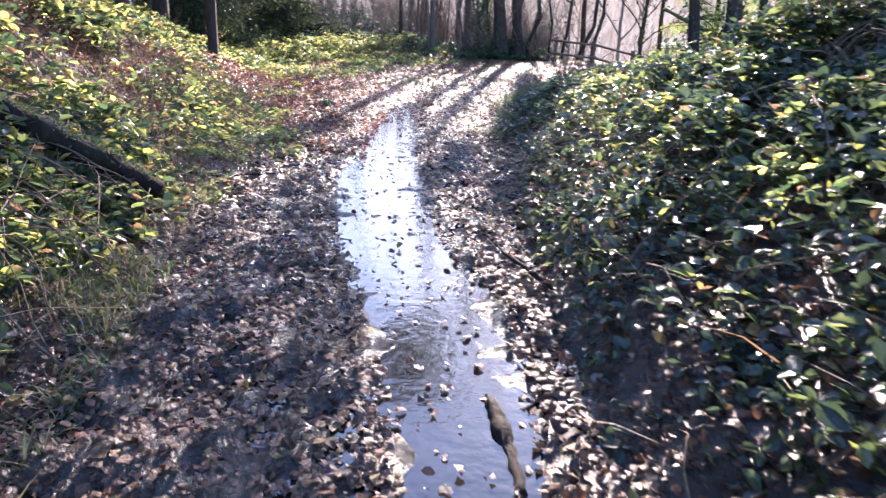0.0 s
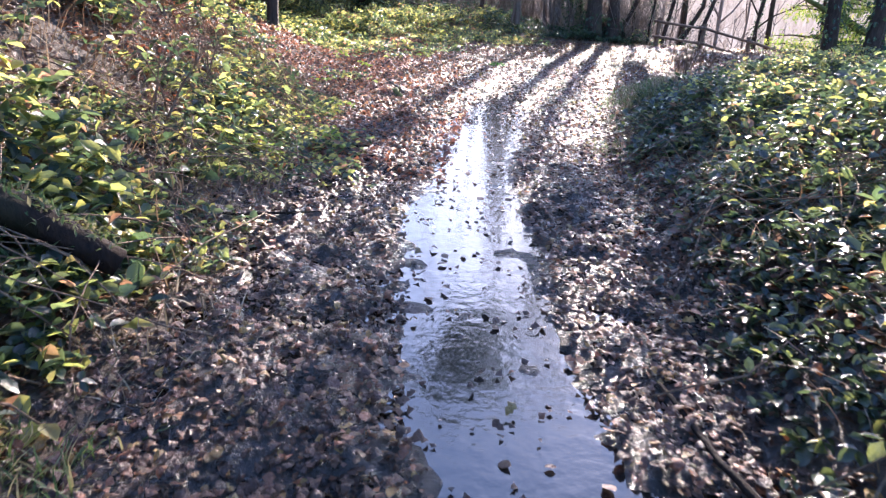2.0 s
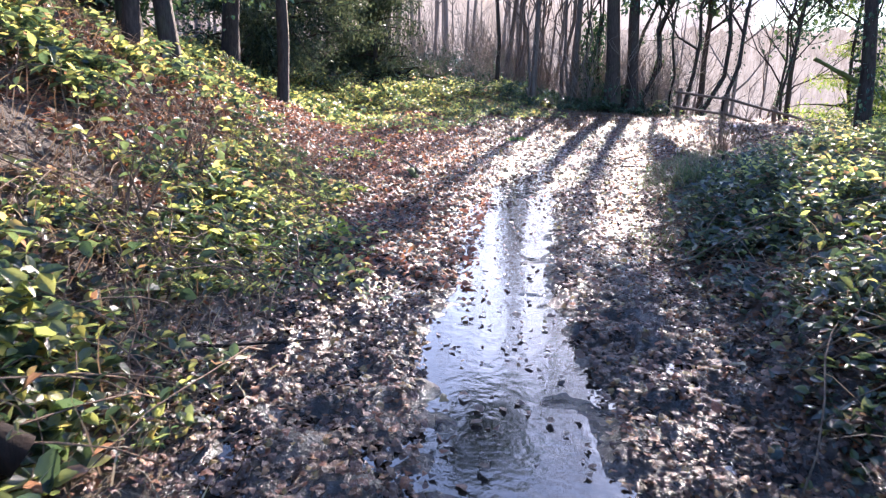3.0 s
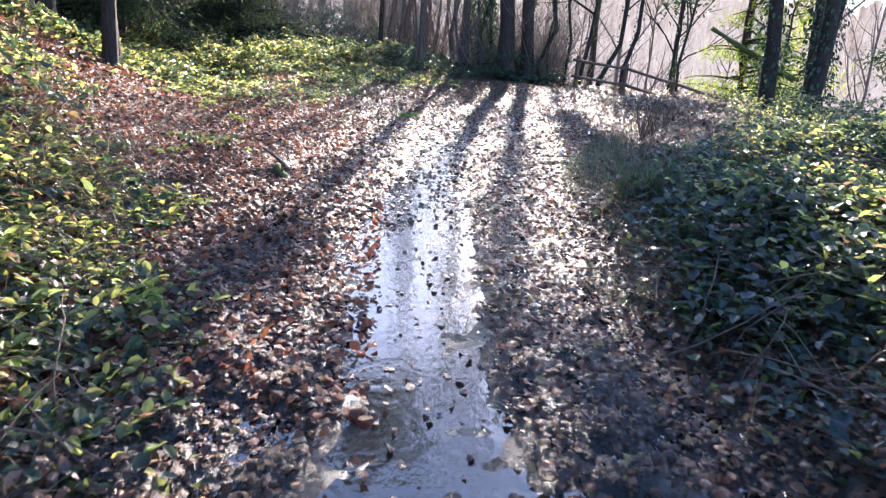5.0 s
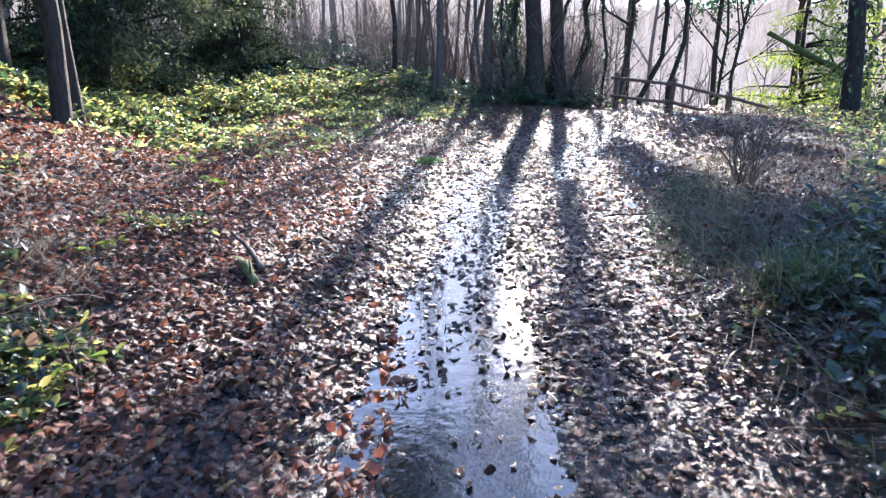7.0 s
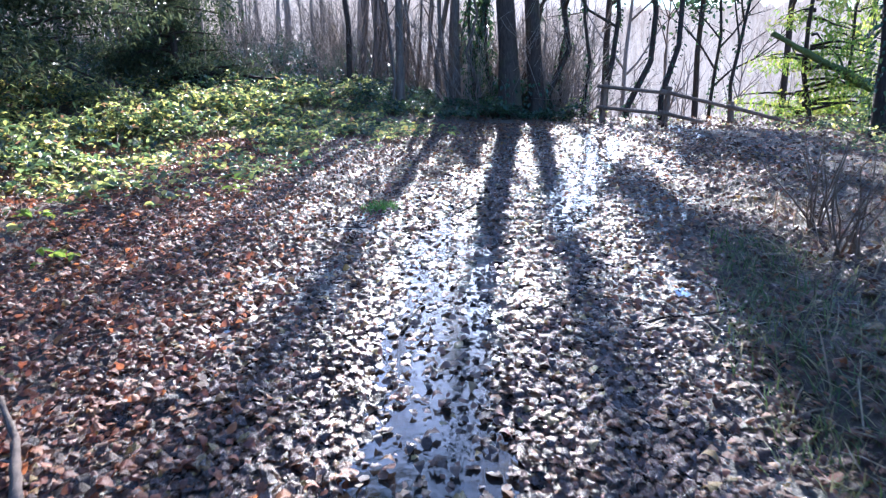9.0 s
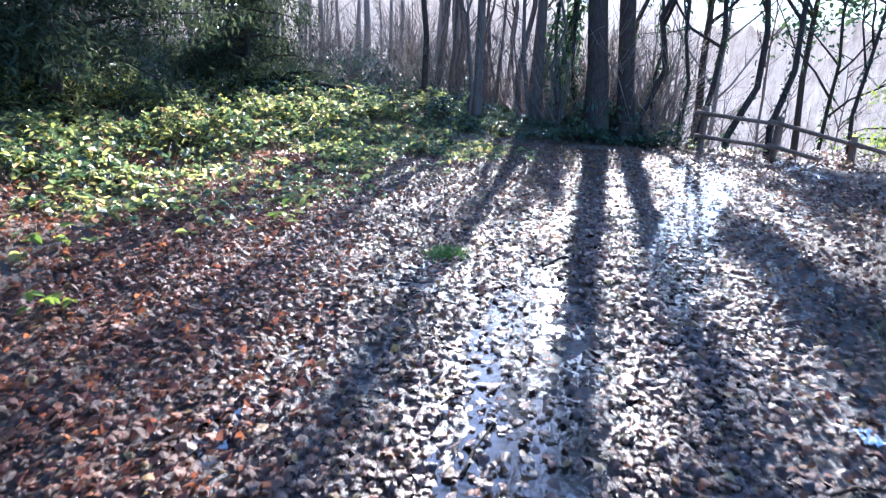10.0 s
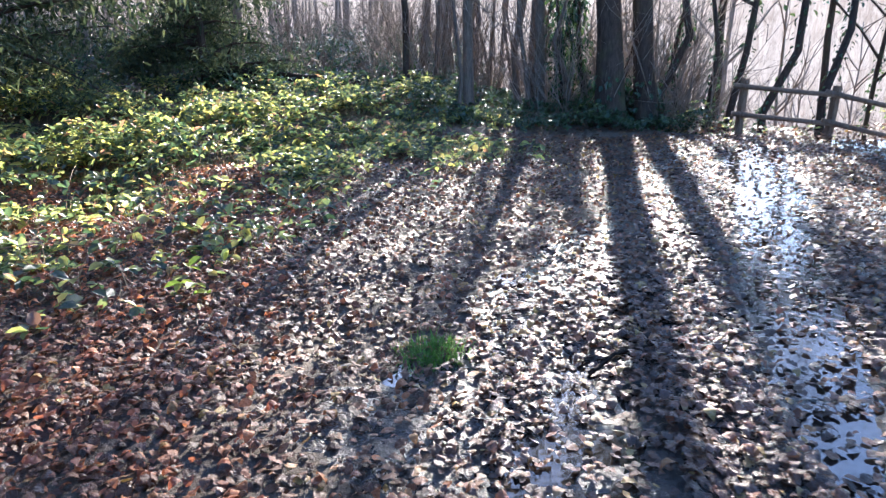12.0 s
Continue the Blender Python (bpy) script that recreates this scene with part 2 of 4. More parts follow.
def mesh_arrays(name, verts, tris, mats, mat_index=None, smooth=False):
    me = bpy.data.meshes.new(name)
    verts, tris = np.asarray(verts, np.float32), np.asarray(tris, np.int32)
    k = tris.shape[1]
    me.vertices.add(len(verts))
    me.vertices.foreach_set("co", verts.ravel())
    me.loops.add(tris.size)
    me.loops.foreach_set("vertex_index", tris.ravel())
    me.polygons.add(len(tris))
    me.polygons.foreach_set("loop_start", np.arange(0, tris.size, k, dtype=np.int32))
    me.polygons.foreach_set("loop_total", np.full(len(tris), k, np.int32))
    for m in mats:
        me.materials.append(m)
    if mat_index is not None:
        me.polygons.foreach_set("material_index", np.asarray(mat_index, np.int32))
    me.polygons.foreach_set("use_smooth", np.full(len(tris), smooth, bool))
    me.update(calc_edges=True)
    return me


def child(name, me, parent, label="", kind=""):
    ob = new(name, me)
    ob.parent = parent
    return tagged(ob, label, kind=kind)


# leaf shapes: x across, y along, z up; unit length
def leaf_dead(curl, bend, widths):
    """A lobed fallen leaf folded along its midrib: base, pairs of rim points, tip."""
    n = len(widths)
    pts = [(0, 0, 0)]
    for i, w in enumerate(widths):
        t = (i + 0.7) / (n + 0.5)
        rise = bend * 4 * t * (1 - t)
        pts += [(-w, t + 0.05 * (i % 2), rise + curl * w * 1.6), (w, t + 0.05 * ((i + 1) % 2), rise + curl * w)]
    pts.append((0.03, 1, -0.3 * bend))
    tri = [(0, 2, 1)]
    for i in range(n - 1):
        a = 1 + 2 * i
        tri += [(a, a + 1, a + 3), (a, a + 3, a + 2)]
    return np.array(pts), np.array(tri + [(2 * n - 1, 2 * n, 2 * n + 1)])


LEAFLET = (np.array(((0, 0, 0), (0.3, 0.35, 0.1), (0.24, 0.72, 0.08), (0, 1, -0.1), (-0.24, 0.72, 0.08), (-0.3, 0.35, 0.1))),
           np.array(((0, 1, 2), (0, 2, 3), (0, 3, 4), (0, 4, 5))))
LEAF_FAR = (np.array(((0, 0, 0), (0.3, 0.5, 0.1), (0, 1, -0.08), (-0.3, 0.5, 0.1))), np.array(((0, 1, 2), (0, 2, 3))))
SHRED = (np.array(((-0.3, 0, 0.1), (0.35, 0.1, -0.05), (0.2, 0.8, 0.15), (-0.25, 0.6, -0.1))), np.array(((0, 1, 2), (0, 2, 3))))
SPRAY = (np.array(((0, 0, 0), (0.16, 0.4, 0.03), (0.05, 1, -0.12), (-0.16, 0.45, 0.03))), np.array(((0, 1, 2), (0, 2, 3))))
DEAD = [leaf_dead(0.35, 0.08, (0.14, 0.3, 0.2, 0.36, 0.16)), leaf_dead(-0.25, 0.14, (0.2, 0.36, 0.33, 0.2)), leaf_dead(0.15, -0.06, (0.12, 0.26, 0.17, 0.32, 0.2)), leaf_dead(0.5, 0.2, (0.22, 0.34, 0.24))]


def scatter(points, yaw, tilt, roll, size, shape):
    """Vertices and triangles of one leaf shape laid at many points."""
    n = len(points)
    v, f = shape
    cy, sy, ct, st, cr, sr = np.cos(yaw), np.sin(yaw), np.cos(tilt), np.sin(tilt), np.cos(roll), np.sin(roll)
    x, y, z = v[None, :, 0], v[None, :, 1], v[None, :, 2]
    x1, z1 = x * cr[:, None] + z * sr[:, None], -x * sr[:, None] + z * cr[:, None]
    y2, z2 = y * ct[:, None] - z1 * st[:, None], y * st[:, None] + z1 * ct[:, None]
    x3, y3 = x1 * cy[:, None] - y2 * sy[:, None], x1 * sy[:, None] + y2 * cy[:, None]
    out = np.stack((x3, y3, z2), -1) * size[:, None, None] + points[:, None, :]
    tri = f[None] + (np.arange(n) * len(v))[:, None, None]
    return out.reshape(-1, 3), tri.reshape(-1, 3)


def merge(parts):
    vs, fs, base = [], [], 0
    for v, f in parts:
        vs.append(v), fs.append(np.asarray(f) + base)
        base += len(v)
    return np.concatenate(vs), np.concatenate(fs)


def tube(points, radii, sides=6, jitter=0.0):
    """A tapered tube along points, closed at the tip."""
    pts, vs, fs = [Vector(q) for q in points], [], []
    for i, q in enumerate(pts):
        d = (pts[min(i + 1, len(pts) - 1)] - pts[max(i - 1, 0)]).normalized()
        u = d.cross(Vector((0, 1, 0)) if abs(d.y) < 0.8 else Vector((1, 0, 0))).normalized()
        w = d.cross(u)
        for k in range(sides):
            a = 2 * math.pi * k / sides
            r = radii[i] * (1 + (jitter * (rng.random() - 0.5) if jitter else 0))
            vs.append(q + u * (r * math.cos(a)) + w * (r * math.sin(a)))
    for i in range(len(pts) - 1):
        for k in range(sides):
            a, b = i * sides + k, i * sides + (k + 1) % sides
            fs.append((a, b, b + sides))
            fs.append((a, b + sides, a + sides))
    top = (len(pts) - 1) * sides
    for k in range(1, sides - 1):
        fs.append((top, top + k, top + k + 1))
        fs.append((0, k + 1, k))
    return np.array(vs), np.array(fs)


# ---- ground and water ----
def axis(*runs):
    out = [runs[0][0]]
    for a, b, step in runs:
        n = max(1, round((b - a) / step))
        out += list(np.linspace(a, b, n + 1)[1:])
    return np.array(out)


gx = axis((-900, -60, 60), (-60, -14, 2.5), (-14, -3, 0.18), (-3, 4.2, 0.055), (4.2, 12, 0.2), (12, 60, 2), (60, 900, 50))
gy = axis((-600, -30, 60), (-30, -3, 1.5), (-3, 1, 0.15), (1, 23.5, 0.068), (23.5, 32, 0.2), (32, 90, 1.5), (90, 1500, 30))
X, Y = np.meshgrid(gx, gy)
Z = height(X, Y)
nx, ny = len(gx), len(gy)
I, J = np.meshgrid(np.arange(nx - 1), np.arange(ny - 1))
q = (J * nx + I).ravel()
quads = np.stack((q, q + 1, q + 1 + nx, q + nx), 1)
cx, cyy = X[:-1, :-1].ravel(), Y[:-1, :-1].ravel()
mi = np.where(np.abs(cx - along(CENTRE, cyy)) + 0.35 * vnoise(cx, cyy, 1.5, 5) < 1.55, 0, 1)
mi = np.where((cyy > 23.5) | (cyy < -3), 1, mi)
mi = np.where((cyy > 120) & (cx > 20), 2, mi)
ground = new("ground", mesh_arrays("ground", np.stack((X, Y, Z), -1).reshape(-1, 3), quads, (mud, soil, field), mi, True))
tagged(ground, "muddy woodland ground with a trodden wet track", "ground", kind="structure")

wy = np.arange(-3, 23.01, 0.5)
wv = [(along(CENTRE, y) + k * 1.6, y, -0.008) for y in wy for k in (-1, 1)]
wf = [(2 * i, 2 * i + 1, 2 * i + 3, 2 * i + 2) for i in range(len(wy) - 1)]
pud = new("water", mesh_arrays("water", wv, wf, (water,)))
tagged(pud, "shallow puddle water lying along the muddy track", "puddle", kind="structure")


# ---- trees ----
def limb(start, direction, length, r, gnarl, up, segs=5):
    p, d, pts = Vector(start), Vector(direction).normalized(), [Vector(start)]
    for _ in range(segs):
        d = (d + Vector(rng.normal(0, gnarl, 3)) + Vector((0, 0, up))).normalized()
        p = p + d * (length / segs)
        pts.append(p.copy())
    return pts, [r * (1 - 0.85 * i / segs) for i in range(segs + 1)]


def tree_meshes(name, h, r, lean, limbs, first, mat, twigs=5, sides=8, gnarl=0.07, spread=0.9, wob=0.004, subs=3):
    """A bare tree: a tapered, flared, slightly bent trunk, and a crown of limbs and twigs."""
    n = 9
    pts, rad = [], []
    bx, by = rng.normal(0, 0.012, 2) * h
    for i in range(n + 1):
        t = i / n
        pts.append((lean[0] * t * h + bx * math.sin(3 * t) + rng.normal(0, wob) * h * (0 < i < n), lean[1] * t * h + by * math.sin(2.6 * t), -0.25 + t * (h + 0.25)))
        rad.append(r * (1 - 0.86 * t) * (1.45 if i == 0 else 1))
    pts.insert(1, tuple(0.93 * np.array(pts[0]) + 0.07 * np.array(pts[1])))
    rad.insert(1, r * 1.18)
    trunk = mesh_arrays(name + "_trunk", *tube(pts, rad, sides, 0.12), (mat,), smooth=True)
    parts = []
    for _ in range(limbs):
        t = first + (1 - first) * rng.random() ** 0.9
        f = t * n
        i = min(int(f), n - 1)
        a, b = Vector(pts[i + 1]), Vector(pts[min(i + 2, n + 1)])
        s = a.lerp(b, f - i)
        az = rng.random() * 2 * math.pi
        L = h * (0.16 + 0.3 * (1 - t)) * (0.6 + 0.7 * rng.random())
        lp, lr = limb(s, (math.cos(az) * spread, math.sin(az) * spread, 0.75), L, r * (0.5 - 0.36 * t) + 0.008, gnarl * 1.7, 0.05)
        parts.append(tube(lp, lr, 5))
        for _ in range(twigs):
            k = 1 + int(rng.random() * 4.5)
            d = Vector(lp[k]) - Vector(lp[k - 1])
            d = d.normalized() + Vector(rng.normal(0, 0.55, 3))
            tp, tr = limb(lp[min(k, 5)], d, L * (0.25 + 0.35 * rng.random()), lr[min(k, 5)] * 0.5 + 0.003, 0.2, 0.06, 4)
            parts.append(tube(tp, tr, 3))
            for _ in range(subs):
                m = 1 + int(rng.random() * 3)
                d2 = (tp[m + 1] - tp[m]).normalized() + Vector(rng.normal(0, 0.6, 3))
                q2, r2 = limb(tp[m], d2, L * 0.16, tr[m] * 0.5 + 0.002, 0.25, 0.05, 2)
                parts.append(tube(q2, r2, 3))
    crown = mesh_arrays(name + "_crown", *merge(parts), (mat,), smooth=True) if parts else None
    return trunk, crown, pts, rad


def plant(name, meshes, x, y, turn, label, group="", scale=1.0, category="tree"):
    root = new(name)
    root.matrix_world = Matrix.Translation((x, y, float(height(x, y)))) @ pose(0, 0, 0, 0, 0, turn) @ Matrix.Scale(scale, 4)
    tagged(root, label, category, group)
    child("trunk", meshes[0], root)
    if meshes[1]:
        child("crown", meshes[1], root)
    return root


def ivy_on(root, pts, rad, z0, z1, count, size, mat, out=1.35):
    """Ivy leaves clinging round a trunk between two heights."""
    pz = np.array([q[2] for q in pts])
    z = z0 + (z1 - z0) * rng.random(count) ** 1.2
    px, py, pr = (np.interp(z, pz, v) for v in (np.array([q[0] for q in pts]), np.array([q[1] for q in pts]), np.array(rad)))
    a = rng.random(count) * 2 * math.pi
    r = pr * (1 + (out - 1) * rng.random(count)) + 0.03 * rng.random(count)
    P = np.stack((px + r * np.cos(a), py + r * np.sin(a), z), -1)
    v, f = scatter(P, a - math.pi / 2, rng.normal(-0.9, 0.4, count), rng.normal(0, 0.5, count), size * (0.6 + 0.8 * rng.random(count)), LEAFLET)
    return child("ivy", mesh_arrays("ivy", v, f, (mat,)), root, "glossy dark ivy leaves", "stuff")


def crown_ball(root, cz, rad_xy, rad_z, count, size, mat, dx=0.0):
    """High ivy and needle clumps in a crown, gathered on short boughs; mostly unseen shade casters."""
    out = []
    for _ in range(16):
        c = rng.normal(0, 0.5, 3) * (rad_xy, rad_xy, rad_z) + (dx, 0, cz)
        n = count // 16
        P = c + rng.normal(0, 0.24, (n, 3)) * (rad_xy, rad_xy, rad_z * 0.6)
        out.append(scatter(P, rng.random(n) * 6.28, rng.normal(-0.4, 0.5, n), rng.normal(0, 0.5, n), size * (0.6 + 0.8 * rng.random(n)), LEAFLET))
    return child("ivy", mesh_arrays("crown_leaves", *merge(out), (mat,)), root, "dark evergreen ivy in the crown, mostly there to cast shade", "stuff")


# the pair of large trunks at the bend, and their ivy
for (x, y, h, r, lean, lab) in ((2.0, 25.0, 15, 0.24, (-0.05, 0.0), "stout dark tree trunk with ivy at its foot"), (2.68, 25.2, 14, 0.19, (-0.03, 0.02), "upright brown tree trunk with ivy at its foot")):
    m = tree_meshes("bend_tree", h, r, lean, 12, 0.4, bark, 3, 10)
    t = plant("bare_tree", m, x, y, 0, lab, "pair of large trees")
    ivy_on(t, m[2], m[3], 0, 0.9, 150, 0.11, ivy_leaf, 1.7)
    if x > 2.3:
        # high ivy above view, added to shade the gap and the track mud
        ivy_on(t, m[2], m[3], 3.1, 9, 1100, 0.12, ivy_leaf, 3.6)
        crown_ball(t, 8.0, 0.45, 1.4, 2000, 0.13, ivy_leaf, 0.15)
# thin ivy-clad saplings on the edge above the valley
for (x, y, h, r, lean) in ((3.15, 25.6, 9, 0.085, (0.10, 0.0)), (3.35, 25.9, 8, 0.055, (0.05, 0.02)), (3.62, 25.2, 8, 0.05, (0.0, 0.02)), (4.2, 25.6, 9, 0.075, (0.08, 0.0)), (4.95, 25.6, 9.5, 0.085, (0.10, 0.02)), (5.05, 23.9, 9, 0.07, (0.02, 0.0)),
                           (2.35, 26.5, 9, 0.07, (0.22, 0.0)), (6.6, 24.3, 8, 0.05, (0.1, 0)), (7.6, 27, 9, 0.06, (-0.06, 0))):
    m = tree_meshes("sapling", h, r, lean, 12, 0.3, bark, 4, 7, 0.09, 0.7, 0.011)
    t = plant("sapling", m, x, y, 0, "thin bare sapling with ivy climbing its trunk", "saplings by the fence")
    ivy_on(t, m[2], m[3], 0.1, 4.2, 170, 0.07, ivy_leaf, 1.7)
    if x < 4:
        # dense ivy too high to be seen, added to shade the track's right edge
        ivy_on(t, m[2], m[3], 3.8, 8.2, 700, 0.12, ivy_leaf, 9)
        if 3.5 < x:
            crown_ball(t, 6.2, 0.8, 1.2, 1300, 0.14, ivy_leaf, 0.1)
    elif x < 4.5:
        # unseen clump placed to shade the grass beside the mound
        crown_ball(t, 6.0, 0.8, 1.0, 1300, 0.14, ivy_leaf, 0.1)
# thicket of thin coppiced stems left of the pair
for k in range(25):
    x, y = -1.2 + 2.5 * rng.random(), 25.5 + 6.5 * rng.random()
    m = tree_meshes("coppice", 6 + 4 * rng.random(), 0.025 + 0.04 * rng.random() ** 1.6, rng.normal(0, 0.09, 2), 6, 0.3, bark_grey, 2, 6, 0.1, 0.6, 0.012)
    plant("coppice_stem", m, x, y, 0, "slender grey coppice stem, leafless", "coppice stems")
# three ivy-wrapped stems between the clump and the large pair, thick ivy added for shade
for (x, y) in ((1.18, 25.8), (1.42, 26.2), (1.66, 25.9)):
    m = tree_meshes("ivy_stem", 7, 0.05, rng.normal(0, 0.03, 2), 5, 0.5, bark, 2, 6, 0.1, 0.6, 0.01)
    t = plant("ivy_sapling", m, x, y, 0, "slim stem wrapped in thick ivy", "coppice stems")
    ivy_on(t, m[2], m[3], 0, 3.1, 520, 0.1, ivy_leaf, 5)
    if x == 1.42:
        # unseen high clump, added to darken the foot of the left bank
        crown_ball(t, 6.7, 0.4, 0.55, 650, 0.13, ivy_leaf, -0.5)
# trunks whose shadows cross the clearing
for (x, y, r) in ((0.88, 26.0, 0.1), (0.7, 26.4, 0.08), (0.55, 26.6, 0.07), (-0.45, 26.0, 0.1), (-1.6, 30.5, 0.1)):
    m = tree_meshes("mid_tree", 13, r, rng.normal(0, 0.04, 2), 8, 0.4, bark_grey, 2, 8)
    t = plant("bare_tree", m, x, y, 0, "slim grey woodland tree, ivy high on its trunk", "woodland trees")
    if 0.5 < x < 1:
        ivy_on(t, m[2], m[3], 9, 12, 300, 0.12, ivy_leaf, 3)
# trees on the right, ivy-clad
for (x, y, h, r, lean) in ((7.05, 19.9, 14, 0.17, (-0.06, 0.0)), (7.65, 19.3, 14, 0.17, (-0.05, 0.0)), (8.9, 21.5, 13, 0.15, (-0.02, 0)), (10.2, 23.5, 13, 0.17, (0.02, 0)), (11.4, 20.2, 13, 0.2, (0.02, 0))):
    m = tree_meshes("right_tree", h, r, lean, 18, 0.35, bark, 4, 9)
    t = plant("bare_tree", m, x, y, 0, "dark tree trunk wrapped with ivy", "trees by the valley edge")
    ivy_on(t, m[2], m[3], 0.2, 7, 700, 0.1, ivy_leaf, 2.2)
# trees on the left bank
for (x, y, h, r, lean) in ((-5.15, 15.6, 12, 0.105, (-0.05, 0)), (-5.5, 16.7, 12, 0.09, (-0.02, 0)), (-5.4, 12.2, 11, 0.13, (-0.1, 0)), (-5.75, 11.7, 11, 0.1, (0.03, 0)), (-6.6, 13.2, 12, 0.17, (0.0, 0)), (-7.2, 9.2, 12, 0.17, (0.02, 0)), (-7.0, 17.5, 13, 0.2, (0, 0)), (-9, 12, 13, 0.2, (0, 0)), (-8.5, 15, 13, 0.16, (0.03, 0))):
    m = tree_meshes("bank_tree", h, r, lean, 14, 0.3, bark, 4, 9)
    plant("bare_tree", m, x, y, 0, "brown-barked tree rooted in the leafy bank", "trees on the bank")


# tall ivy-crowned trees behind: one over the track, mirrored in the puddle; others down the valley side, added for
# shade
for (x, y, h, cz) in ((-1.75, 27.8, 17, 13.5), (10.6, 34.5, 17, 12.5), (12, 31.0, 15, 11), (6.0, 31.5, 11, 8.2)):
    m = tree_meshes("tall_tree", h, 0.075 if x < 0 else 0.17, rng.normal(0, 0.015, 2), 18, 0.5, bark, 4, 8)
    t = plant("ivy_crowned_tree", m, x, y, 0, "tall tree with an ivy-filled crown above view, for shadow and reflection", "ivy-crowned trees")
    crown_ball(t, cz, *((1.7, 1.2) if h < 12 else (2.0, 3.0)), 1400 if h < 12 else 3200, 0.2, ivy_leaf)

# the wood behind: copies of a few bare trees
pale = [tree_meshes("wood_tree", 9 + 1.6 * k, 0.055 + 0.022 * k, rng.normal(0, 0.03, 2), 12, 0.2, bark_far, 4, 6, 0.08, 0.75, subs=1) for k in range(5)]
spots = []
while len(spots) < 108:
    y = 29 + 34 * rng.random() ** 1.2
    x = -26 + 26 * rng.random() if len(spots) < 76 else 8 + 30 * rng.random()
    if -7.5 < x - 0.2 * (y - 20) < 3.5 and rng.random() < (0.97 if y < 48 else 0.7):
        continue
    if all((x - a) ** 2 + (y - b) ** 2 > 0.8 for a, b in spots):
        spots.append((x, y))
protos = []
for k, (x, y) in enumerate(spots):
    s = 0.75 + 0.5 * rng.random()
    m = Matrix.Translation((x, y, float(height(x, y)))) @ pose(0, 0, 0, 0, 0, 360 * rng.random()) @ Matrix.Scale(s, 4)
    if k < 5:
        protos.append(plant("woodland_tree", pale[k], x, y, 40 * k, "leafless tree in the wood behind, bark paled for haze", "wood behind"))
    else:
        t = copy_thing(protos[k % 5], m)
        t.scale = (s, s, s)
# shorter growth on the valley side, its tops about level with the track
for k in range(42):
    x, y = 2.5 + 17 * rng.random(), 33 + 26 * rng.random()
    z = float(height(x, y))
    s = min(max((1.5 + 2.5 * rng.random() - z) / 12.5, 0.3), 0.85)
    t = copy_thing(protos[k % 5], pose(x, y, z, 0, 0, 360 * rng.random()))
    t.scale = (s, s, s)
    tagged(t, "leafless tree on the valley side below the fence", group="valley trees")


# leafless brushwood
def brush_mesh(h, n):
    parts = []
    for _ in range(n):
        lp, lr = limb(rng.normal(0, 0.25, 3) * (1, 1, 0), (rng.normal(0, 0.35), rng.normal(0, 0.35), 1), h * (0.5 + 0.6 * rng.random()), 0.012, 0.1, 0.02, 5)
        parts.append(tube(lp, lr, 3))
        for _ in range(5):
            k = 1 + int(rng.random() * 4)
            tp, tr = limb(lp[k], (lp[k] - lp[k - 1]).normalized() + Vector(rng.normal(0, 0.5, 3)), h * 0.3, 0.006, 0.18, 0.04, 3)
            parts.append(tube(tp, tr, 3))
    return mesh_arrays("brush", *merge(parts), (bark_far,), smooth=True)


brushes = [brush_mesh(1.6 + 0.4 * k, 16) for k in range(4)]
for k in range(246):
    if k < 26:
        x, y = 0.95 + 2.4 * rng.random(), 25.6 + 2.0 * rng.random()
    elif k < 32:
        x, y = 2.95 + 0.7 * rng.random(), 25.5 + 1.5 * rng.random()
    elif k < 80:
        x, y = -16 + 14 * rng.random(), 30 + 12 * rng.random()
    elif k < 120:
        x, y = -3 + 6 * rng.random(), 27.5 + 9 * rng.random()
    else:
        x, y = 3.8 + 18 * rng.random(), 25.8 + 16 * rng.random()
    b = new("brushwood_shrub", brushes[k % 4])
    b.matrix_world = pose(x, y, float(height(x, y)) - 0.03, 0, 0, 360 * rng.random()) @ Matrix.Scale(0.7 + 0.7 * rng.random(), 4)
    tagged(b, "leafless brushwood shrub of thin pale twigs", "shrub", "brushwood")


# oversized brush, added to throw partial shade across the bend
for k in range(3):
    x, y = 1.1 + 2.4 * rng.random(), 28.0 + 3 * rng.random()
    b = new("tall_brushwood", brushes[k % 4])
    b.matrix_world = pose(x, y, float(height(x, y)) - 0.03, 0, 0, 360 * rng.random()) @ Matrix.Scale(2.0 + 0.6 * rng.random(), 4)
    tagged(b, "tall leafless brushwood on the slope behind the large trees", "shrub", "tall brushwood")


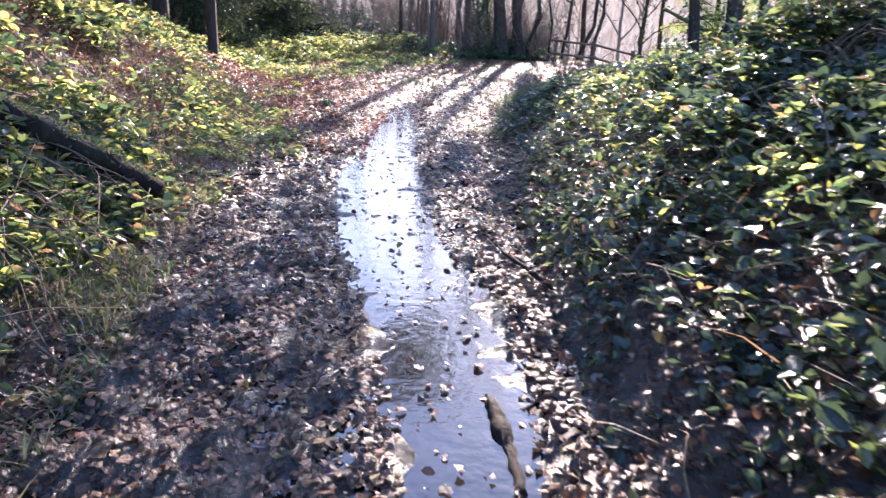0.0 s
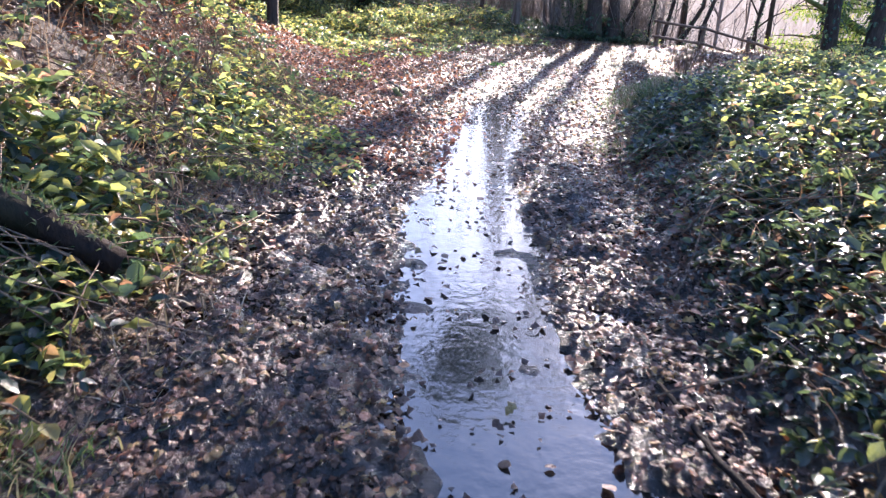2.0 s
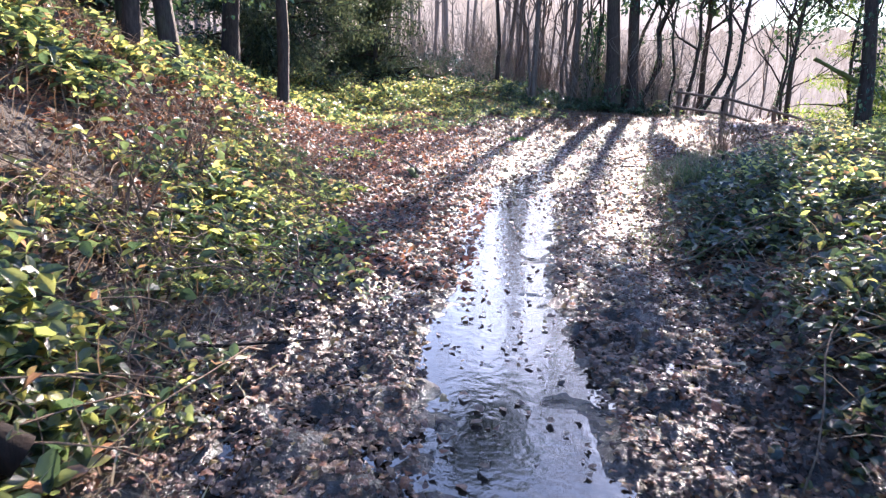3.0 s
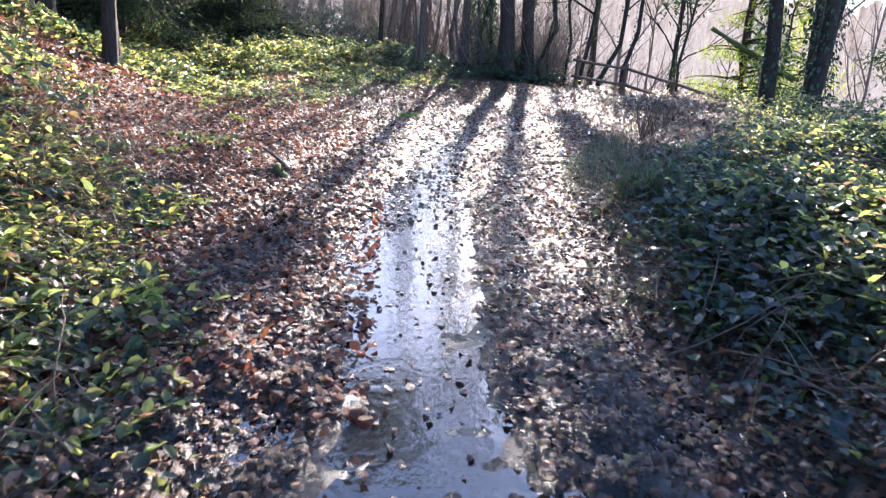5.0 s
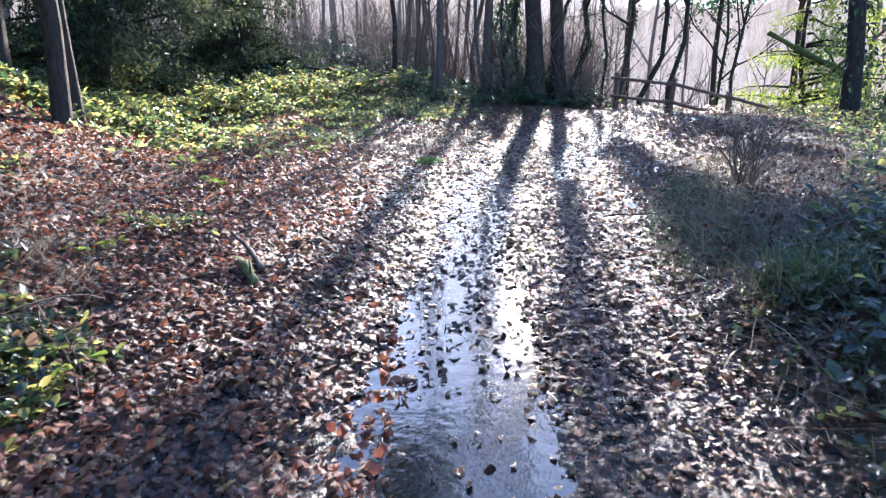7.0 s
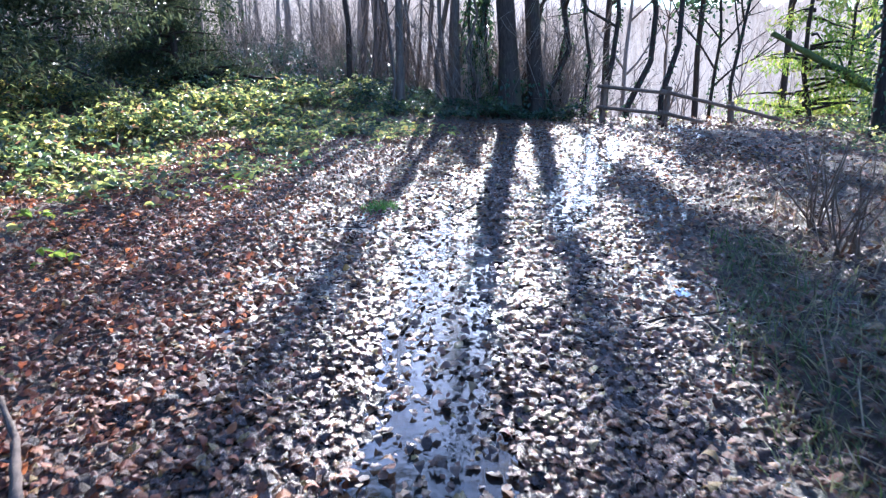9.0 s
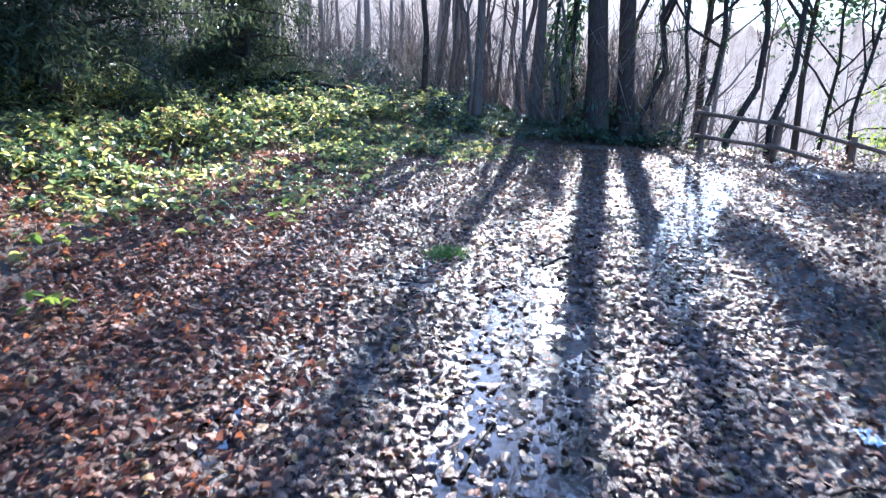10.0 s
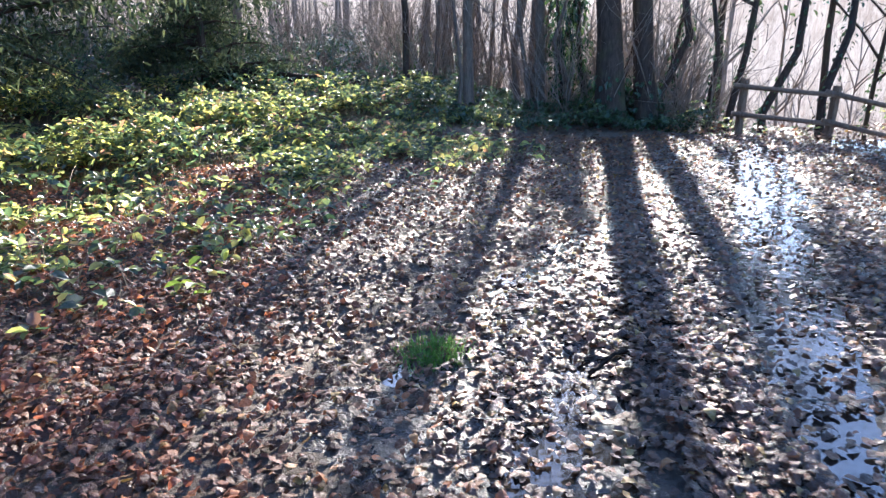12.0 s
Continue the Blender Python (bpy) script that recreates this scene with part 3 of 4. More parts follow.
# evergreen with drooping sprays
def evergreen(x, y, h, spread, boughs, low, mat, label, size=0.1, per=170, r=0.17, name="evergreen_tree"):
    root = new(name)
    root.location = (x, y, float(height(x, y)))
    tagged(root, label, "tree", "evergreens")
    tp = [(0.02 * h * math.sin(i), 0.02 * h * math.cos(2 * i), -0.2 + i * h / 8) for i in range(9)]
    child("trunk", mesh_arrays("evergreen_trunk", *tube(tp, [r * (1 - 0.1 * i) for i in range(9)], 8, 0.1), (bark,), smooth=True), root)
    wood, leaves = [], []
    for _ in range(boughs):
        t = low + (1 - low) * rng.random()
        L = spread * (1.05 - 0.75 * t) * (0.65 + 0.5 * rng.random())
        az = rng.random() * 2 * math.pi
        lp, lr = limb((0, 0, t * h), (math.cos(az), math.sin(az), 0.25), L, 0.035 * (1.2 - t) + 0.008, 0.12, -0.09, 6)
        wood.append(tube(lp, lr, 4))
        lp = np.array(lp)
        n = int(per * (0.4 + L / spread))
        f = 0.6 + 5.4 * rng.random(n) ** 0.8
        i = np.minimum(f.astype(int), 5)
        P = lp[i] + (lp[i + 1] - lp[i]) * (f - i)[:, None]
        side = rng.normal(0, 0.16 * L * 0.5 + 0.08, (n, 3)) * (1, 1, 0.45)
        P = P + side - np.array((0, 0, 1)) * np.abs(rng.normal(0, 0.16, n))[:, None]
        leaves.append(scatter(P, rng.random(n) * 6.28, rng.normal(-0.45, 0.4, n), rng.normal(0, 0.4, n), size * (0.6 + 0.9 * rng.random(n)), SPRAY if size > 0.13 else LEAFLET))
    child("bough_wood", mesh_arrays("evergreen_limbs", *merge(wood), (bark,), smooth=True), root, kind="stuff")
    child("foliage", mesh_arrays("foliage", *merge(leaves), (mat,)), root, kind="stuff")
    return root


SPRAYS = "dark evergreen tree with drooping grey-green sprays"
evergreen(-6.4, 28.6, 6.5, 2.2, 72, 0.03, ever_leaf, SPRAYS, 0.14, 260, 0.1)
evergreen(-7.9, 22.4, 13, 3.5, 150, 0.05, ever_leaf, SPRAYS, 0.14, 400, 0.22)
evergreen(-9.6, 25.5, 12, 3.6, 110, 0.03, ever_leaf, SPRAYS, 0.15, 280, 0.2)
evergreen(-8.2, 34.0, 4.5, 2.4, 46, 0.03, ever_leaf, "low bushy evergreen at the edge of the wood", 0.15, 200, 0.1)
evergreen(-12.0, 19.0, 13, 3.6, 60, 0.05, ever_leaf, SPRAYS, 0.17, 190, 0.22)
for (x, y, h) in ((-9.6, 13.4, 7), (-10.4, 9.4, 7), (-9.4, 5.4, 7), (-7.9, 14.4, 4.2), (-7.7, 10.6, 4.2)):
    evergreen(x, y, h, 2.6, 50, 0.02, ivy_leaf, "dark holly bush on top of the bank", 0.11, 110, 0.1, "holly_bush")
evergreen(8.9, 25.2, 8.5, 2.1, 56, 0.06, lime_leaf, "yellow-green leafy evergreen lit from behind", 0.135, 120, 0.08)
evergreen(11.2, 27.0, 8.5, 2.6, 56, 0.05, lime_leaf, "yellow-green leafy evergreen lit from behind", 0.135, 120, 0.08)
evergreen(13.0, 23.0, 8, 2.6, 50, 0.1, ivy_leaf, "dark green leafy evergreen by the valley edge", 0.135, 150, 0.1)

# far valley woods and the ridge, sheets with haze painted in as glow
hills = []
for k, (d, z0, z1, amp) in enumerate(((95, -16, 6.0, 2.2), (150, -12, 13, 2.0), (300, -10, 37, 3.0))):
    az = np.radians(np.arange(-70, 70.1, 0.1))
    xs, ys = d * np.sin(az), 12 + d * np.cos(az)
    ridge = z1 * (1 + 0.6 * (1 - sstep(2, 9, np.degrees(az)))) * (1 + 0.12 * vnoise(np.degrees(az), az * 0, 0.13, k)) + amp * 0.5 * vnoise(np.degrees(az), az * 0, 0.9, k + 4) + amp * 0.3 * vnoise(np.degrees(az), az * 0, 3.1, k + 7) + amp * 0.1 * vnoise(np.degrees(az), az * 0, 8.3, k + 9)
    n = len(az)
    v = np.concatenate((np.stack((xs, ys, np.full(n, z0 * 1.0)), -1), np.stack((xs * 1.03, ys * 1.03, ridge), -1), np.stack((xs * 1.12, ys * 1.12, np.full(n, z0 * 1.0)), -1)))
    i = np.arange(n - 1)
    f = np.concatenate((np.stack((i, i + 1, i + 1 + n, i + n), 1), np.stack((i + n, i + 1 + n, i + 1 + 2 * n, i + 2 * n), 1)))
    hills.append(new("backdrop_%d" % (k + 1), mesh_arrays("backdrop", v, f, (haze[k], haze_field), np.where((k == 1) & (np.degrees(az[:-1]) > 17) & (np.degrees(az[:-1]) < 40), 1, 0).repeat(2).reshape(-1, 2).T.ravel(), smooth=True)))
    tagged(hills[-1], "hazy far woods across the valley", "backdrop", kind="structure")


# ---- brambles ----
def rand_in(n, x0, x1, y0, y1, keep):
    pts = np.zeros((0, 2))
    while len(pts) < n:
        q = np.stack((x0 + (x1 - x0) * rng.random(2 * n), y0 + (y1 - y0) * rng.random(2 * n)), -1)
        pts = np.concatenate((pts, q[keep(q[:, 0], q[:, 1]) > rng.random(len(q))]))
    return pts[:n]


def brambles(name, label, n, region, keep, thick, size, mat, stems, lift=0.05, shape=LEAFLET):
    """A bramble patch: arching canes, and leaflets in threes on a lumpy cover of that thickness."""
    root = new(name)
    P = rand_in(n, *region, keep)
    c = P.mean(0)
    root.location = (*c, float(height(*c)))
    tagged(root, label, "brambles", "bramble patches")
    off = np.array(root.location)
    x, y = P[:, 0], P[:, 1]
    lump = 0.5 + 0.6 * vnoise(x, y, 1.1, 8) + 0.35 * vnoise(x, y, 3.1, 9)
    top = thick(x, y) * np.clip(lump, 0.08, 1.4)
    z = height(x, y) + lift + top * (1 - 0.75 * rng.random(n) ** 2)
    C = np.stack((x, y, z), -1) - off
    yaw0, out = rng.random(n) * 6.28, []
    base = size * (0.6 + 0.8 * rng.random(n))
    for k, dy in enumerate((-1.15, 0, 1.15)):
        s = base * (1.15 if k == 1 else 0.9)
        out.append(scatter(C, yaw0 + dy, rng.normal(0.0, 0.46, n), rng.normal(0, 0.38, n), s, shape))
    child("leaves", mesh_arrays("bramble_leaves", *merge(out), (mat,), smooth=True), root, kind="stuff")
    cane = []
    for k in rng.choice(n, stems, replace=False):
        a, L = rng.random() * 6.28, 0.5 + 0.9 * rng.random()
        ctr = Vector(C[k])
        pts = []
        for t in np.linspace(-1, 1, 7):
            px, py = ctr.x + math.cos(a) * L * 0.5 * t, ctr.y + math.sin(a) * L * 0.5 * t
            gz = float(height(px + off[0], py + off[1])) - off[2]
            arch = (1 - t * t) * (0.12 + 0.25 * float(thick(np.array([px + off[0]]), np.array([py + off[1]]))[0]))
            pts.append((px, py + 0.04 * math.sin(5 * t + a), gz + 0.01 + arch + 0.12 * (ctr.z - gz)))
        cane.append(tube(pts, [0.0055 - 0.0005 * i for i in range(7)], 4))
    child("tangle", mesh_arrays("bramble_canes", *merge(cane), (stem_mat,), smooth=True), root, "thin brown thorny canes", "stuff")
    return root


def left_edge(x, y):
    return along(BANK_L, y) - x


bank_cover = lambda x, y: sstep(-0.1, 0.5, left_edge(x, y)) * (0.03 + 0.97 * sstep(-0.1, 0.35, vnoise(x, y, 0.95, 11))) * (1 - 0.9 * sstep(9.3, 11.2, y))
brambles("bramble_bank", "glossy green brambles sprawling down the steep bank", 9000, (-8, -1.7, 0.5, 11.5), bank_cover, lambda x, y: 0.08 + 0.5 * sstep(0, 1.0, left_edge(x, y)), 0.085, bramble_leaf, 420)
brambles("bramble_bank", "sparse brambles and ivy among leaf litter on the bank", 5200, (-10, -3, 10.5, 21), lambda x, y: sstep(0.2, 1.2, left_edge(x, y)) * sstep(0.0, 0.5, vnoise(x, y, 0.6, 12)), lambda x, y: 0.22 + 0 * x, 0.06, bramble_leaf, 90)
right_edge = lambda x, y: x - along(BANK_R, y)
mound_keep = lambda x, y: sstep(0.05, 0.7, right_edge(x, y)) * (1 - sstep(9.2, 11.8, y - 1.1 * (x - 1.5))) * (0.4 + 0.6 * sstep(-0.35, 0.25, vnoise(x, y, 0.8, 13)))
mound_thick = lambda x, y: 0.12 + np.interp(y, (1, 4, 7, 9.5, 13), (0.9, 0.75, 0.45, 0.2, 0.12)) * sstep(0.1, 1.3, right_edge(x, y)) + 0.8 * np.exp(-((x - 2.6) / 0.95) ** 2 - ((y - 4.5) / 1.5) ** 2)
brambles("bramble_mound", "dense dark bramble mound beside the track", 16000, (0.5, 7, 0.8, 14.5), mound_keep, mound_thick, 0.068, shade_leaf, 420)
brambles("bramble_mound", "glossy green bramble shoots over the mound", 8000, (0.9, 7, 1.2, 14.5), lambda x, y: mound_keep(x, y) * sstep(0.4, 1.2, right_edge(x, y)), mound_thick, 0.066, bramble_leaf, 120, 0.1)
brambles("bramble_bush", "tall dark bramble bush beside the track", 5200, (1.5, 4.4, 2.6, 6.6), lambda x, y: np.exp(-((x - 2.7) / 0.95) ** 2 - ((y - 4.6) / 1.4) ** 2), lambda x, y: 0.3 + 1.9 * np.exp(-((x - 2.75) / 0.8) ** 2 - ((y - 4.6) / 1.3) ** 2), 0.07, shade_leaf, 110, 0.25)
creep = lambda x, y: sstep(-0.1, 0.35, right_edge(x, y)) * (1 - sstep(1.4, 2.4, right_edge(x, y))) * (1 - sstep(9.6, 11.2, y - 0.9 * np.clip(x - 0.9, 0, 2))) * (0.25 + 0.75 * sstep(-0.3, 0.3, vnoise(x, y, 1.3, 31)))
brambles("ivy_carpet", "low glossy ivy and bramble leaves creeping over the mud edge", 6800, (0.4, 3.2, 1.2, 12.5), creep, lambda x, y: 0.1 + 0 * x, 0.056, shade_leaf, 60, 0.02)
brambles("ivy_carpet", "ivy and bramble leaves at the foot of the bank", 2600, (-4, -1.3, 1.2, 11), lambda x, y: sstep(-0.35, 0.1, left_edge(x, y)) * (1 - sstep(0.9, 1.6, left_edge(x, y))) * sstep(-0.25, 0.2, vnoise(x, y, 1.2, 33)), lambda x, y: 0.1 + 0 * x, 0.062, bramble_leaf, 90, 0.02)
brambles("bramble_bank", "low bramble runners over the fallen leaves", 1800, (-3.6, -1.3, 6.2, 13), lambda x, y: sstep(-0.9, -0.3, left_edge(x, y)) * sstep(0.05, 0.35, vnoise(x, y, 1.1, 37)), lambda x, y: 0.09 + 0 * x, 0.06, bramble_leaf, 50, 0.02)
clear = lambda x, y: sstep(-1.5, 1.1, (-1.0 - 0.62 * (22.5 - y) - x) * 0.75 + 0.4 * vnoise(x, y, 0.8, 14)) * sstep(13.2, 15.5, y) * (1 - 0.6 * sstep(25, 27, y)) * (0.1 + 0.9 * sstep(-0.3, 0.3, vnoise(x, y, 1.1, 15)))
brambles("bramble_clearing", "low sunlit brambles spreading over the clearing", 20000, (-10, 0.5, 13.5, 28), clear, lambda x, y: 0.1 + 0.42 * sstep(0, 2.5, -1.5 - 0.55 * (22.5 - y) - x), 0.088, bramble_leaf, 260)
brambles("bramble_edge", "ivy and brambles round the feet of the large trees", 5200, (-1.5, 4.2, 22.6, 27.5), lambda x, y: sstep(0, 0.9, y - 23.3 - 0.25 * np.abs(x - 1)) * (1 - sstep(3.2, 4.2, x)), lambda x, y: 0.4 + 0 * x, 0.07, ivy_leaf, 60, shape=LEAF_FAR)
brambles("bramble_slope", "bramble scrub falling away below the fence", 6500, (3, 14, 20, 33), lambda x, y: sstep(0.4, 1.2, (x - 3.5) * 0.35 + (y - 23.4)), lambda x, y: 0.5 + 0 * x, 0.075, bramble_leaf, 160, shape=LEAF_FAR)
brambles("bramble_slope", "bramble scrub on the rough ground by the bend", 4200, (3.2, 12, 13, 22), lambda x, y: sstep(0.2, 1.4, x - along(BANK_R, y) - 1.2), lambda x, y: 0.45 + 0 * x, 0.07, bramble_leaf, 100, shape=LEAF_FAR)

brambles("bramble_thicket", "dark bramble and fern undergrowth at the edge of the wood", 8000, (-16, 1.5, 26.5, 38), lambda x, y: 1 - 0.8 * sstep(-0.5, 1.5, x), lambda x, y: 0.45 + 0.35 * sstep(29, 33, y), 0.12, ivy_leaf, 80, shape=LEAF_FAR)

# ---- fallen leaves, grass ----
wet_keep = lambda x, y: (1 - np.interp(y, (4, 10, 12.5, 16, 17.5), (0.96, 0.95, 0.85, 0.72, 0.78)) * sstep(0.25, 0.6, puddle(x, y))) * (1 - sstep(0.6, 1.5, left_edge(x, y))) * (1 - sstep(-0.1, 0.9, right_edge(x, y)))


def litter(name, label, n, region, keep, size, mat, shapes=DEAD, flat=0.3):
    P = rand_in(n, *region, keep)
    out = []
    for k, shape in enumerate(shapes):
        q = P[k::len(shapes)]
        m = len(q)
        z = np.maximum(height(q[:, 0], q[:, 1]), -0.008) + 0.006 + 0.014 * rng.random(m)
        out.append(scatter(np.column_stack((q, z)), rng.random(m) * 6.28, rng.normal(0, flat, m), rng.normal(0, flat, m), size * (0.55 + 0.8 * rng.random(m)), shape))
    ob = new(name, mesh_arrays(name, *merge(out), (mat,), smooth=True))
    return tagged(ob, label, "fallen leaves", kind="stuff")


litter("leaf_litter", "wet brown fallen leaves trodden into the mud", 20000, (-3.2, 2.2, 0.8, 11), wet_keep, 0.05, wet_leaf, flat=0.26)
wet_track = lambda x, y: 1 - sstep(0.6, 1.25, np.abs(x - along(CENTRE, y)) + 0.25 * vnoise(x, y, 1.4, 41))
litter("leaf_litter", "wet brown oak leaves pressed flat over the track", 14000, (-2.4, 4.5, 10, 23.5), lambda x, y: wet_keep(x, y) * wet_track(x, y), 0.056, wet_leaf, flat=0.2)
litter("leaf_litter", "brown oak leaves lying loose beside the track", 32000, (-3.6, 4.5, 10, 23.5), lambda x, y: wet_keep(x, y) * (1 - 0.9 * wet_track(x, y)), 0.056, litter_leaf)
litter("leaf_litter", "shreds of wet leaf trodden into the mud", 22000, (-2.2, 1.2, 0.8, 13), wet_keep, 0.036, wet_leaf, (SHRED,))
litter("leaf_litter", "dense wet leaves over the muddy bend", 5500, (-2.4, 2.6, 11.5, 19), lambda x, y: (1 - 0.85 * sstep(0.15, 0.45, puddle(x, y))) * (1 - 0.5 * sstep(0.2, 0.8, x)) * (0.1 + 0.9 * wet_track(x, y)), 0.056, wet_leaf, flat=0.2)
litter("leaf_litter", "brown leaves on the rough ground by the fence", 8000, (3.2, 10, 16, 24.5), lambda x, y: 1 + 0 * x, 0.07, litter_leaf, (SHRED,))
litter("leaf_litter", "dark leaf mould at the foot of the bramble mound", 6000, (0.35, 2.2, 0.8, 9), lambda x, y: 1 + 0 * x, 0.05, litter_leaf, (SHRED, DEAD[0]))
litter("leaf_litter", "russet fallen leaves drifted beside the track", 30000, (-7, -0.9, 7.5, 22), lambda x, y: sstep(-1.9, -0.8, -0.9 - 0.12 * (y - 8) - (x + 1.2)) * (1 - 0.5 * sstep(1, 3, left_edge(x, y))) * (1 - 0.7 * clear(x, y)), 0.056, red_leaf)
litter("leaf_litter", "brown leaves on the floor of the wood", 9000, (-14, 4, 23, 36), lambda x, y: 1 + 0 * x, 0.09, litter_leaf, (SHRED,))
litter("leaf_litter", "brown dead leaves under the brambles", 26000, (-6, 4.5, 0.5, 22), lambda x, y: np.maximum(sstep(0, 0.6, left_edge(x, y)), np.maximum(sstep(0, 0.6, right_edge(x, y)), sstep(22, 23.5, y))), 0.07, litter_leaf)


def grass(name, label, n, region, keep, size, mat, lean=0.5, group="grass tufts"):
    P = rand_in(n, *region, keep)
    z = height(P[:, 0], P[:, 1]) - 0.004
    blade = (np.array(((-0.03, 0, 0), (0.03, 0, 0), (0.022, 0.55, 0.05), (-0.022, 0.55, 0.05), (0, 1, -0.06))) * (min(1, 0.11 / size), 1, 1), np.array(((0, 1, 2), (0, 2, 3), (3, 2, 4))))
    v, f = scatter(np.column_stack((P, z)), rng.random(n) * 6.28, np.clip(rng.normal(1.35 - lean, 0.35, n), 0.05, 1.5), rng.normal(0, 0.3, n), size * (0.5 + 0.9 * rng.random(n)), blade)
    ob = new(name, mesh_arrays(name, v, f, (mat,)))
    return tagged(ob, label, "grass", group, "stuff")


def disc(cx, cy, r):
    return lambda x, y: np.exp(-((x - cx) ** 2 + (y - cy) ** 2) / (r * r))


grass("grass_tuft", "small bright green grass tuft in the leaf litter", 900, (-1.05, -0.45, 15.9, 16.5), disc(-0.76, 16.2, 0.11), 0.075, tuft_blade)
grass("dead_bracken", "brown dead bracken and cane litter on the bank", 14000, (-8, -1.8, 0.8, 12), lambda x, y: sstep(-0.1, 0.4, left_edge(x, y)) * (0.25 + 0.75 * sstep(-0.3, 0.2, -vnoise(x, y, 0.95, 11))), 0.3, bracken, 0.9, "dead bracken")
grass("dead_bracken", "dry stalks among the brambles of the clearing", 5000, (-8, 1, 14, 27), lambda x, y: clear(x, y) * (0.2 + 0.8 * sstep(-0.3, 0.2, -vnoise(x, y, 1.1, 15))), 0.24, bracken, 0.8, "dead bracken")
grass("dead_bracken", "brown dead stalks tangled in the bramble mound", 6000, (0.6, 6, 0.8, 15), lambda x, y: sstep(0, 0.5, right_edge(x, y)) * (0.2 + 0.8 * sstep(-0.3, 0.3, -vnoise(x, y, 0.8, 13))), 0.3, bracken, 1.0, "dead bracken")
grass("grass", "matted dry grass beside the track", 11000, (0.4, 5, 8.5, 17), lambda x, y: sstep(0.0, 0.4, right_edge(x, y) + 0.15) * (0.4 + 0.6 * sstep(-0.3, 0.3, vnoise(x, y, 0.9, 21))), 0.2, straw_blade, 1.05)
grass("grass", "green grass along the edge of the track", 2800, (0.2, 2.2, 7, 19), lambda x, y: sstep(0.0, 0.3, right_edge(x, y) + 0.3) * (1 - sstep(0.3, 0.8, right_edge(x, y))) * sstep(-0.2, 0.3, vnoise(x, y, 1.1, 22)), 0.12, grass_blade, 0.7)
grass("grass", "dry and green grass on the left bank", 7000, (-5, -1.3, 1, 12), lambda x, y: sstep(-0.5, 0.1, left_edge(x, y)) * (1 - sstep(0.8, 1.6, left_edge(x, y))) * sstep(-0.2, 0.3, vnoise(x, y, 1.0, 23)), 0.14, straw_blade, 0.9)
grass("grass", "green grass and moss at the foot of the bank", 3200, (-2.6, -1.2, 1.2, 9), lambda x, y: sstep(-0.45, -0.1, left_edge(x, y)) * (1 - sstep(0.3, 0.7, left_edge(x, y))) * sstep(-0.1, 0.3, vnoise(x, y, 1.3, 25)), 0.11, grass_blade, 0.75)
grass("grass", "pale dry grass in the sunlit clearing", 8000, (-6, 1.5, 17, 26), lambda x, y: sstep(0.02, 0.3, clear(x, y)) * sstep(-0.2, 0.3, vnoise(x, y, 0.7, 28)), 0.2, straw_blade, 0.75)
grass("grass", "green blades among the brambles of the clearing", 6000, (-6, 2, 14, 25), lambda x, y: sstep(-0.1, 0.4, vnoise(x, y, 0.8, 24)) * sstep(0, 1, clear(x, y) * 2), 0.12, grass_blade, 0.7)
grass("grass_tuft", "tall tuft of green and yellow grass by the track", 500, (0.9, 1.7, 10.4, 11.3), disc(1.3, 10.8, 0.22), 0.26, grass_blade, 0.5)


# ---- fence ----
def box_mesh(name, sx, sy, sz, mat, bevel=0.008):
    bm = bmesh.new()
    bmesh.ops.create_cube(bm, size=1)
    for v in bm.verts:
        v.co = (v.co.x * sx, v.co.y * sy, v.co.z * sz)
    bmesh.ops.bevel(bm, geom=list(bm.edges), offset=bevel, segments=2, affect="EDGES")
    me = bpy.data.meshes.new(name)
    bm.to_mesh(me)
    bm.free()
    me.materials.append(mat)
    return me


fence = new("fence")
POSTS = ((3.72, 23.8), (4.95, 23.5), (6.2, 23.2), (7.6, 23.0), (9.1, 23.0))
fence.location = (*POSTS[0], float(height(*POSTS[0])))
tagged(fence, "weathered timber post and rail fence above the valley", "fence")
tops = []
pm = box_mesh("fence_post", 0.095, 0.095, 1.35, rail_wood)
for i, (x, y) in enumerate(POSTS):
    z = float(height(x, y))
    ob = child("post", pm, fence)
    ob.matrix_parent_inverse = fence.matrix_basis.inverted()
    ob.matrix_basis = pose(x, y, z + 0.24, rng.normal(0, 1.5), rng.normal(0, 1.5), 20 + rng.normal(0, 4))
    tops.append(Vector((x, y, z)))
for a, b in zip(tops, tops[1:]):
    for hgt in (0.38, 0.8):
        e = (b - a).normalized() * 0.14
        s = Vector((-0.02, -0.075, 0))
        pts = [a - e + s + Vector((0, 0, hgt)), a.lerp(b, 0.5) + s + Vector((0, 0, hgt - 0.012)), b + e + s + Vector((0, 0, hgt - 0.02))]
        ob = child("rail", mesh_arrays("fence_rail", *tube([q - fence.location for q in pts], (0.04, 0.037, 0.034), 8, 0.06), (rail_wood,), smooth=True), fence)


